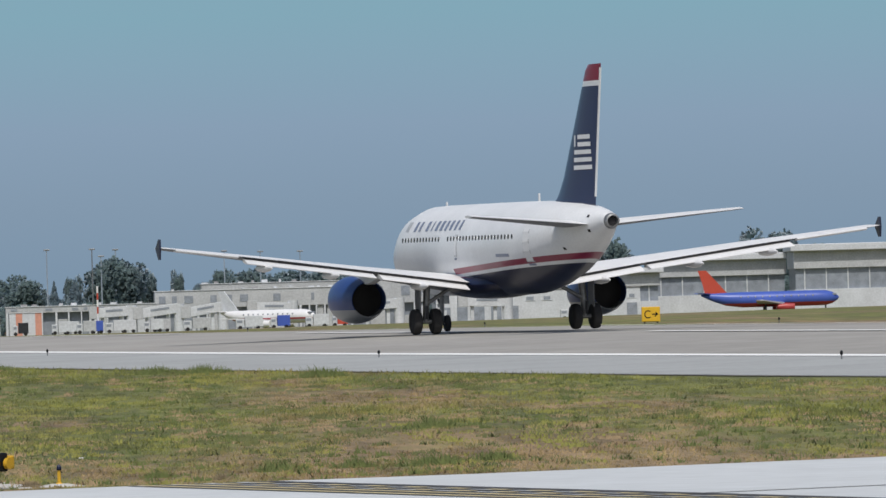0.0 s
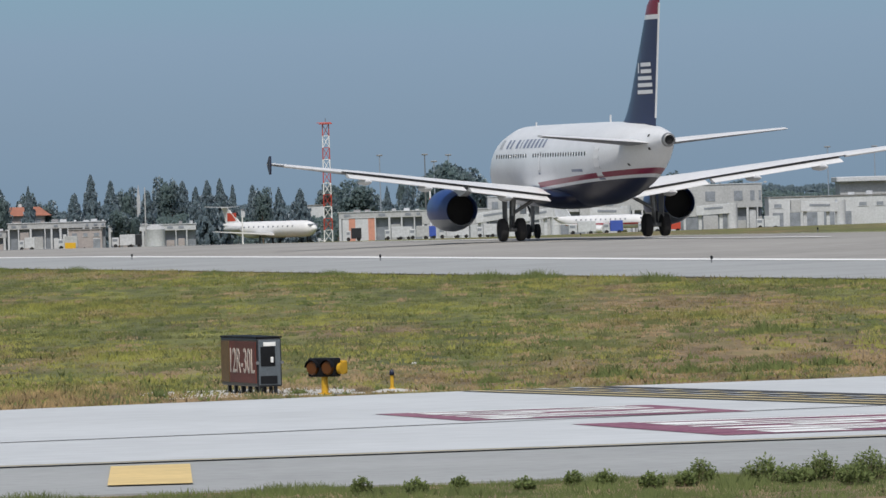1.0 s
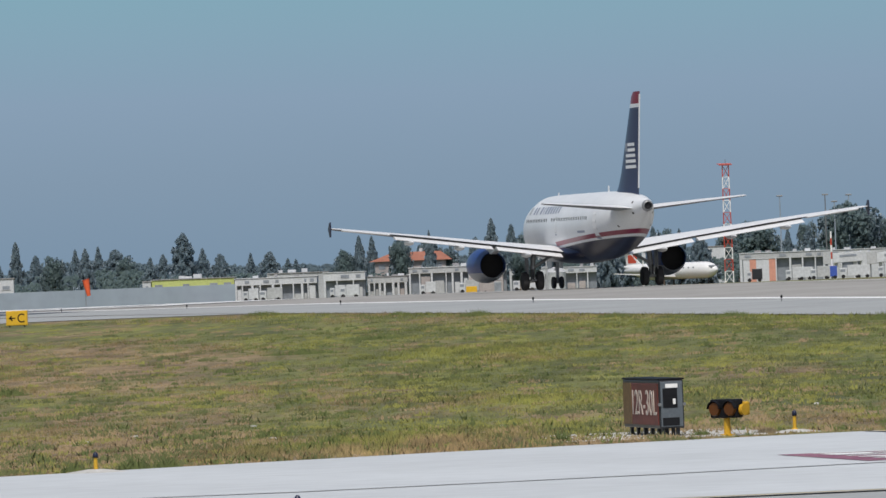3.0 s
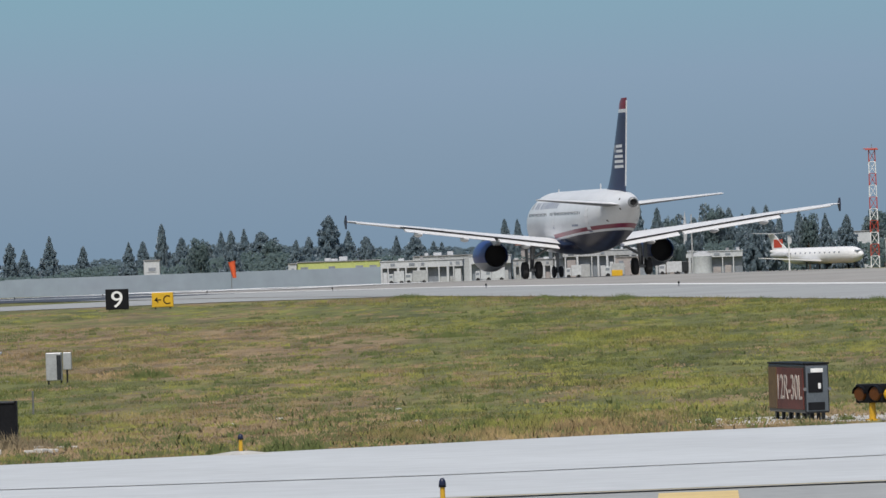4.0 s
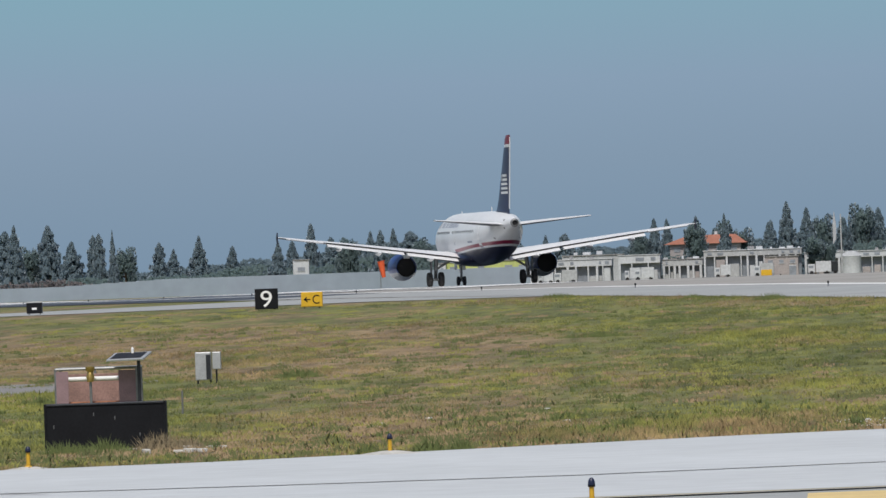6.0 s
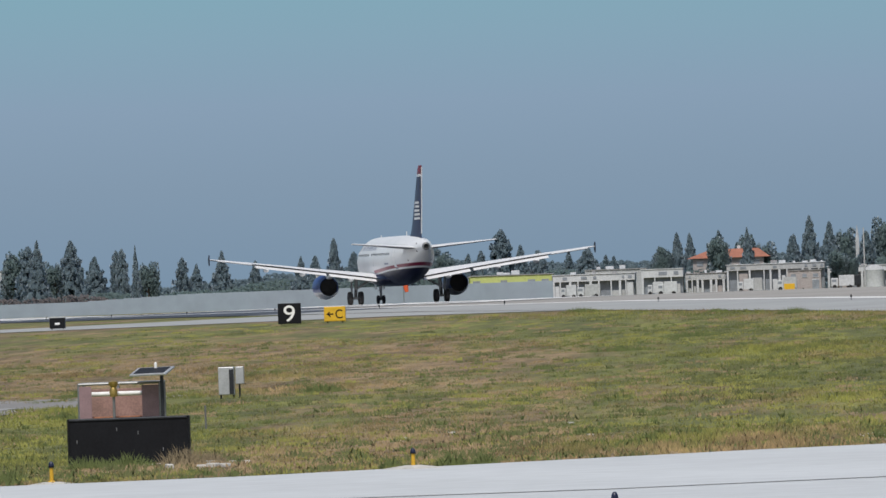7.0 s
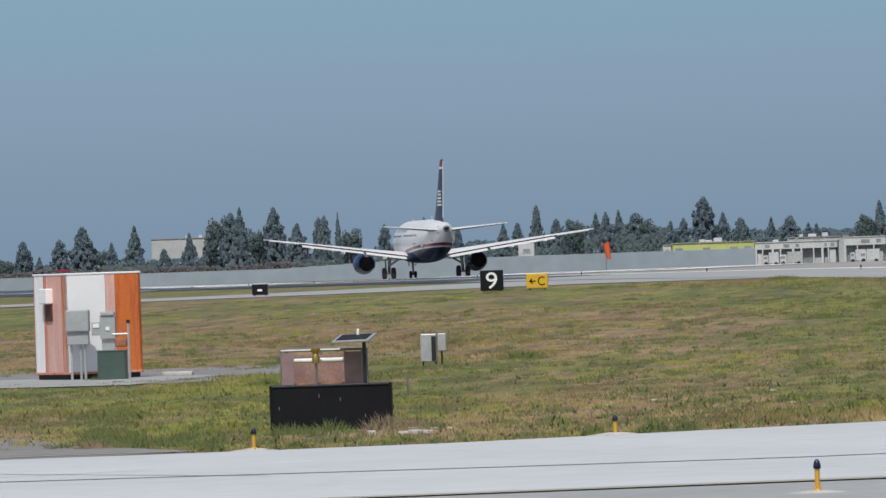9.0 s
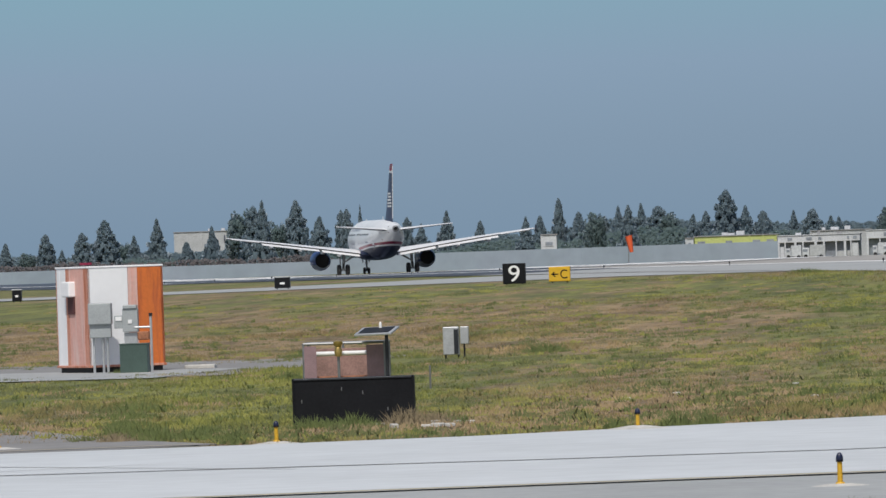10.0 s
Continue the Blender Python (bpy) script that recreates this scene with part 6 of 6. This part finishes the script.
def blades(rnd, vs, fs, x, y, z, spread, height, count, thin=1.0):
    for _ in range(count):
        a, r = rnd.random() * math.tau, spread * rnd.random() ** 0.5
        px, py = x + r * math.cos(a), y + r * math.sin(a)
        h = height * rnd.uniform(0.5, 1.1)
        w = rnd.uniform(0.012, 0.03) * (0.5 + height) * thin
        lx, ly = rnd.gauss(0, 0.35) * h, rnd.gauss(0, 0.35) * h
        i = len(vs)
        vs += [(px - w, py, z), (px + w, py, z), (px + lx + w * 0.4, py + ly, z + h * 0.75), (px + lx * 1.35, py + ly * 1.35, z + h)]
        fs += [(i, i + 1, i + 2), (i, i + 2, i + 3)]


def mesh_of(name, vs, fs, mat):
    me = bpy.data.meshes.new(name)
    me.from_pydata(vs, [], fs)
    me.materials.append(M[mat])
    # blades share the lie of the ground, so that a sward shades as one
    me.polygons.foreach_set("use_smooth", [True] * len(me.polygons))
    me.normals_split_custom_set_from_vertices([(0, -0.3, 0.954)] * len(vs))
    return new(name, me)


def far_edge(x):
    """The taxiway's far edge."""
    return ramp(x, [(-80, 125.4), (-17, 138.0), (-14, 138.6), (-11, 139.7), (-3, 146.5), (4, 150.5), (10.3, 152.3), (17.8, 156.5), (34, 165)])


def paved(x, y):
    return (-31.5 < x < -23.4 and 219.5 < y < 229) or (x < -19 and 223 < y < 233 + max(0, -19 - x) * 0.15) or (x < -15.2 and y < 145 and y < 140.4 + (-15.2 - x) * 2.4) or (x < -20.9 and y < 158 + (-20.9 - x) * 0.35)


def tufts():
    rnd = random.Random(31)
    vs, fs = [], []
    n = 0
    while n < 60000:
        y = 135 + 230 * rnd.random() ** 1.35
        x = y * rnd.uniform(-0.15, 0.125)
        d = Vector((x, y, 0)) - START
        n += 1
        if y < far_edge(x) + 0.5 or d.dot(SIDE) < 36 or paved(x, y):
            continue
        lush = noise.noise(Vector((x * 0.12, y * 0.06, 2.0)))
        if rnd.random() > 0.55 + 0.6 * lush:
            continue
        blades(rnd, vs, fs, x, y, land(x, y) - 0.01, rnd.uniform(0.12, 0.4), rnd.uniform(0.03, 0.09) + max(0, lush) * 0.13, rnd.randint(5, 9))
    # along the runway's shoulder, coarser
    for k in range(2600):
        p = on_runway(rnd.uniform(-140, 55), 35.5 + 9 * rnd.random() ** 2)
        blades(rnd, vs, fs, p.x, p.y, p.z - 0.02, 0.5, rnd.uniform(0.05, 0.2), 6)
    return tagged(mesh_of("grass_tufts", vs, fs, "blades"), "tufts of green and dry grass across the field", "grass", kind="stuff")


tufts()


def low_weeds():
    """Small green clumps scattered through the dry grass."""
    rnd = random.Random(57)
    vs, fs = [], []
    for k in range(3600):
        y = 140 + 230 * rnd.random() ** 1.15
        x = y * rnd.uniform(-0.15, 0.125)
        d = Vector((x, y, 0)) - START
        if y < far_edge(x) + 0.8 or d.dot(SIDE) < 37 or paved(x, y):
            continue
        if noise.noise(Vector((x * 0.2, y * 0.03, 7.0))) < rnd.uniform(-0.3, 0.25):
            continue
        r, h = rnd.uniform(0.12, 0.42), rnd.uniform(0.06, 0.17)
        for _ in range(9):
            a, f = rnd.random() * math.tau, rnd.random() ** 0.7
            blades(rnd, vs, fs, x + r * f * math.cos(a), y + r * f * math.sin(a), land(x, y) - 0.01, 0.05, h * (1.1 - 0.8 * f * f), 3, 1.1)
    return tagged(mesh_of("low_weeds", vs, fs, "weed"), "small green weed clumps scattered through dry grass", "weeds", kind="stuff")


# olive darkened so that these clumps look shaded
M["clump_dark"] = material("shaded_olive_grass", (0.108, 0.122, 0.042), 0.9, 0, 0.2, 0.5, 6)
M["clump_bright"] = material("yellow_green_grass", (0.235, 0.235, 0.055), 0.9, 0, 0.2, 0.5, 6)
M["clump_straw"] = material("straw_grass", (0.30, 0.22, 0.125), 0.9, 0, 0.2, 0.5, 6)


def grass_clumps(mat, label, seed, count, lo, hi, taller):
    """Rounded clumps of longer grass, thicker where their kind prevails."""
    rnd = random.Random(seed)
    vs, fs = [], []
    n = 0
    while n < count:
        y = 138 + 320 * rnd.random() ** 1.4
        x = y * rnd.uniform(-0.15, 0.125)
        d = Vector((x, y, 0)) - START
        if y < far_edge(x) + 0.7 or d.dot(SIDE) < 37 or paved(x, y):
            continue
        n += 1
        if noise.noise(Vector((x * 0.16, y * 0.035, seed))) < rnd.uniform(-0.35, 0.35):
            continue
        r, h = rnd.uniform(lo, hi), rnd.uniform(0.05, 0.13) * taller
        z = land(x, y) - 0.01
        for _ in range(int(14 + 26 * r / hi)):
            a, f = rnd.random() * math.tau, rnd.random() ** 0.6
            blades(rnd, vs, fs, x + r * f * math.cos(a), y + 2.5 * r * f * math.sin(a), z, 0.06, h * (1.1 - 0.7 * f * f), 2, 1.2)
    return tagged(mesh_of("grass_clumps", vs, fs, mat), label, "grass", kind="stuff")


grass_clumps("clump_dark", "olive clumps of longer grass, darkened as if shaded", 3, 2600, 0.2, 0.75, 1.15)
grass_clumps("clump_bright", "yellow-green clumps of fresh grass", 11, 2200, 0.2, 0.8, 1.0)
grass_clumps("clump_straw", "straw-dry clumps of dead grass", 19, 2200, 0.2, 0.8, 0.9)


def weed_bush(x, y, r, h, mat="weed", seed=0):
    rnd = random.Random(seed + int(x * 31))
    vs, fs = [], []
    z = land(x, y) - 0.02
    for _ in range(int(60 + 150 * r)):
        a, f = rnd.random() * math.tau, rnd.random() ** 0.7
        blades(rnd, vs, fs, r * f * math.cos(a), r * f * math.sin(a), 0, 0.05, h * (1.05 - 0.8 * f * f) * rnd.uniform(0.6, 1), 3, 0.7)
    ob = mesh_of("weed_bush", vs, fs, mat)
    ob.matrix_basis = pose(x, y, z)
    return tagged(ob, "bushy green weed in the grass" if mat == "weed" else "dry straggling weed in the grass", "weed", "weeds")


for x, y, r, h, mat in ((-1.0, 152.6, 0.16, 0.27, "weed"), (-1.75, 152.3, 0.1, 0.18, "weed_dry"), (1.45, 153.4, 0.2, 0.16, "weed"), (2.6, 153.3, 0.25, 0.16, "weed_dry"),
                        (-13.9, 150.6, 0.5, 0.33, "weed"), (-17.9, 150.5, 0.6, 0.28, "weed"), (-18.5, 156, 0.7, 0.26, "weed"), (-17.2, 148.6, 0.5, 0.27, "weed"), (-19.6, 165, 0.8, 0.28, "weed"), (-20.3, 172, 0.8, 0.26, "weed"), (-16.4, 149.5, 0.35, 0.24, "weed"), (-14.3, 150.9, 0.35, 0.22, "weed"), (-13.0, 150.9, 0.5, 0.42, "weed_dry"), (-14.7, 150.8, 0.4, 0.28, "weed"), (-12.5, 150.8, 0.35, 0.3, "weed_dry"),
                        (-16.0, 144.5, 0.6, 0.3, "weed"), (-16.6, 144.8, 0.5, 0.32, "weed"), (-15.2, 143.5, 0.3, 0.28, "weed"), (-17.3, 144.5, 0.4, 0.25, "weed_dry"), (-13.6, 141, 0.2, 0.2, "weed"), (-15.0, 141, 0.25, 0.2, "weed"),
                        (-19.3, 215, 0.5, 0.35, "weed"), (-20.5, 206, 0.6, 0.28, "weed"), (-18.0, 200, 0.5, 0.25, "weed"), (-16.5, 236, 0.7, 0.4, "weed"), (-26.6, 223.6, 0.4, 0.2, "weed"), (-24, 245, 0.8, 0.25, "weed"),
                        (-7.9, 142.6, 0.3, 0.34, "weed"), (-7.4, 143.2, 0.25, 0.3, "weed"), (-8.9, 143, 0.25, 0.25, "weed"), (-4.6, 163, 0.5, 0.2, "weed"), (-6.6, 168, 0.55, 0.22, "weed"), (-5.2, 158, 0.4, 0.22, "weed"),
                        (7.3, 160, 0.6, 0.3, "weed"), (10.2, 161, 0.7, 0.3, "weed"), (8.7, 161, 0.5, 0.28, "weed"), (11.4, 163, 0.6, 0.3, "weed"), (5.0, 158, 0.4, 0.22, "weed"), (12.0, 190, 0.9, 0.35, "weed"), (6.0, 154.6, 0.2, 0.2, "weed_dry"), (9.2, 157, 0.3, 0.15, "weed_dry")):
    weed_bush(x, y, r, h, mat)


for s0, q, r, h in ((-95, 37, 1.2, 0.45), (-90, 37.5, 1.0, 0.4), (-60, 36.5, 0.8, 0.35), (-40, 37, 0.9, 0.3), (-10, 37, 1.0, 0.4), (12, 36.5, 0.7, 0.3), (48, 37, 1.2, 0.35), (-70, 52, 1.6, 0.3), (-100, 60, 1.4, 0.3), (-115, 38, 1.2, 0.45)):
    p = on_runway(s0, q)
    weed_bush(p.x, p.y, r, h, "weed", 3)


def near_verge():
    """Low weeds along the near side of the shoulder."""
    rnd = random.Random(8)
    vs, fs = [], []
    for k in range(2600):
        x = rnd.uniform(-4, 12)
        y = 99.6 + 0.2 * x - 9.0 * rnd.random() ** 1.2
        tall = 0.05 + 0.14 * max(0, noise.noise(Vector((x * 1.3, y * 0.4, 0))) + 0.2)
        blades(rnd, vs, fs, x, y, -0.01, 0.2, tall, 16, 0.4)
    return tagged(mesh_of("verge_weeds", vs, fs, "weed"), "ragged green and dry weeds along the near verge", "weeds", kind="stuff")


def leafy_weed(x, y, r, h, seed):
    """A rounded bush of upright stems set with small leaves."""
    rnd = random.Random(seed)
    b = thing("verge_bush", pose(x, y, 0), "bushy green weed on the near verge", "weed", "verge weeds")
    sv, sf, lv, lf = [], [], [], []
    for k in range(int(95 * r / 0.25)):
        a, f = rnd.random() * math.tau, rnd.random() ** 0.6
        top = h * (1.05 - 0.55 * f * f) * rnd.uniform(0.7, 1.1)
        bx, by = r * 0.6 * f * math.cos(a), r * 0.6 * f * math.sin(a)
        tx, ty = bx * 1.6, by * 1.6
        i = len(sv)
        sv += [(bx - 0.003, by, 0), (bx + 0.003, by, 0), (tx, ty, top)]
        sf.append((i, i + 1, i + 2))
        for j in range(11):
            g = 0.25 + 0.75 * (j + rnd.random()) / 11
            p = Vector((bx + (tx - bx) * g, by + (ty - by) * g, top * g))
            d = Vector((rnd.gauss(0, 1), rnd.gauss(0, 1), rnd.gauss(0.5, 0.6))).normalized() * rnd.uniform(0.03, 0.055)
            w = d.cross(Vector((0, 0.3, 1))).normalized() * 0.014
            if w.cross(d).dot(Vector((p.x, p.y - 0.1, 0.1))) < 0:
                w = -w
            i = len(lv)
            lv += [p, p + d * 0.5 + w, p + d, p + d * 0.5 - w]
            lf.append((i, i + 1, i + 2, i + 3))
    for name, v, f, mat in (("stems", sv, sf, "weed_dry"), ("leaves", lv, lf, "verge_leaf")):
        ob = mesh_of(name, v, f, mat)
        ob.parent = b


for k, (x, y, r, h) in enumerate(((2.7, 98.3, 0.12, 0.16), (4.0, 98.4, 0.12, 0.2), (4.35, 98.5, 0.14, 0.16), (5.41, 98.2, 0.2, 0.27), (5.2, 97.4, 0.16, 0.16), (6.1, 98.0, 0.3, 0.27), (6.75, 97.8, 0.28, 0.3), (7.25, 97.6, 0.28, 0.33),
                                  (7.8, 98.2, 0.3, 0.3), (6.4, 97.0, 0.25, 0.2), (3.4, 97.6, 0.15, 0.14), (4.8, 96.9, 0.2, 0.18), (2.2, 97.5, 0.18, 0.16), (1.6, 98.0, 0.14, 0.18), (7.0, 96.3, 0.25, 0.22), (8.5, 98.0, 0.28, 0.25))):
    leafy_weed(x, y, r, h, 300 + k)
near_verge()
low_weeds()


def motions():
    # the airliner accelerates along the centreline: seconds, metres from START
    roll = [(0, -2.0), (0.5, 21.4), (1.0, 45.8), (1.5, 70.7), (2.0, 95.9), (2.5, 121.0), (3.2, 156.2), (4.0, 197.6), (4.5, 224.2), (5.0, 251.2), (5.5, 280.2), (6.2, 321.5),
            (7.0, 370.1), (7.5, 400.9), (8.0, 431.8), (8.5, 463.4), (9.0, 495.2), (9.5, 526.6), (10.0, 558.0)]
    rows = []
    for t, s in roll:
        main, nose = on_runway(s, 0, 0.03), on_runway(s + 11, 0, 0.03)
        pitch = math.degrees(math.atan2(nose.z - main.z, 11)) + 0.1
        lean = ramp(t, [(0, 0.3), (2.5, 0.3), (5, 0.1), (7, 0)])
        rows.append((t, pose(main.x, main.y, main.z, pitch, -lean, math.degrees(HEAD))))
    walk(plane, rows)
    # lift bends the wings up as the speed grows
    for wing in plane.children:
        if wing.name.startswith("wing"):
            side = 1 if wing.data.vertices[0].co.x > 0 else -1
            root = Vector((side * 1.6, 0, 2.25))
            walk(wing, [(t, Matrix.Translation(root) @ Matrix.Rotation(radians(-side * bend), 4, "Y") @ Matrix.Translation(-root)) for t, bend in ((0, 0.3), (2.5, 0.35), (5, 0.45), (7.5, 0.6), (10, 0.75))])


motions()
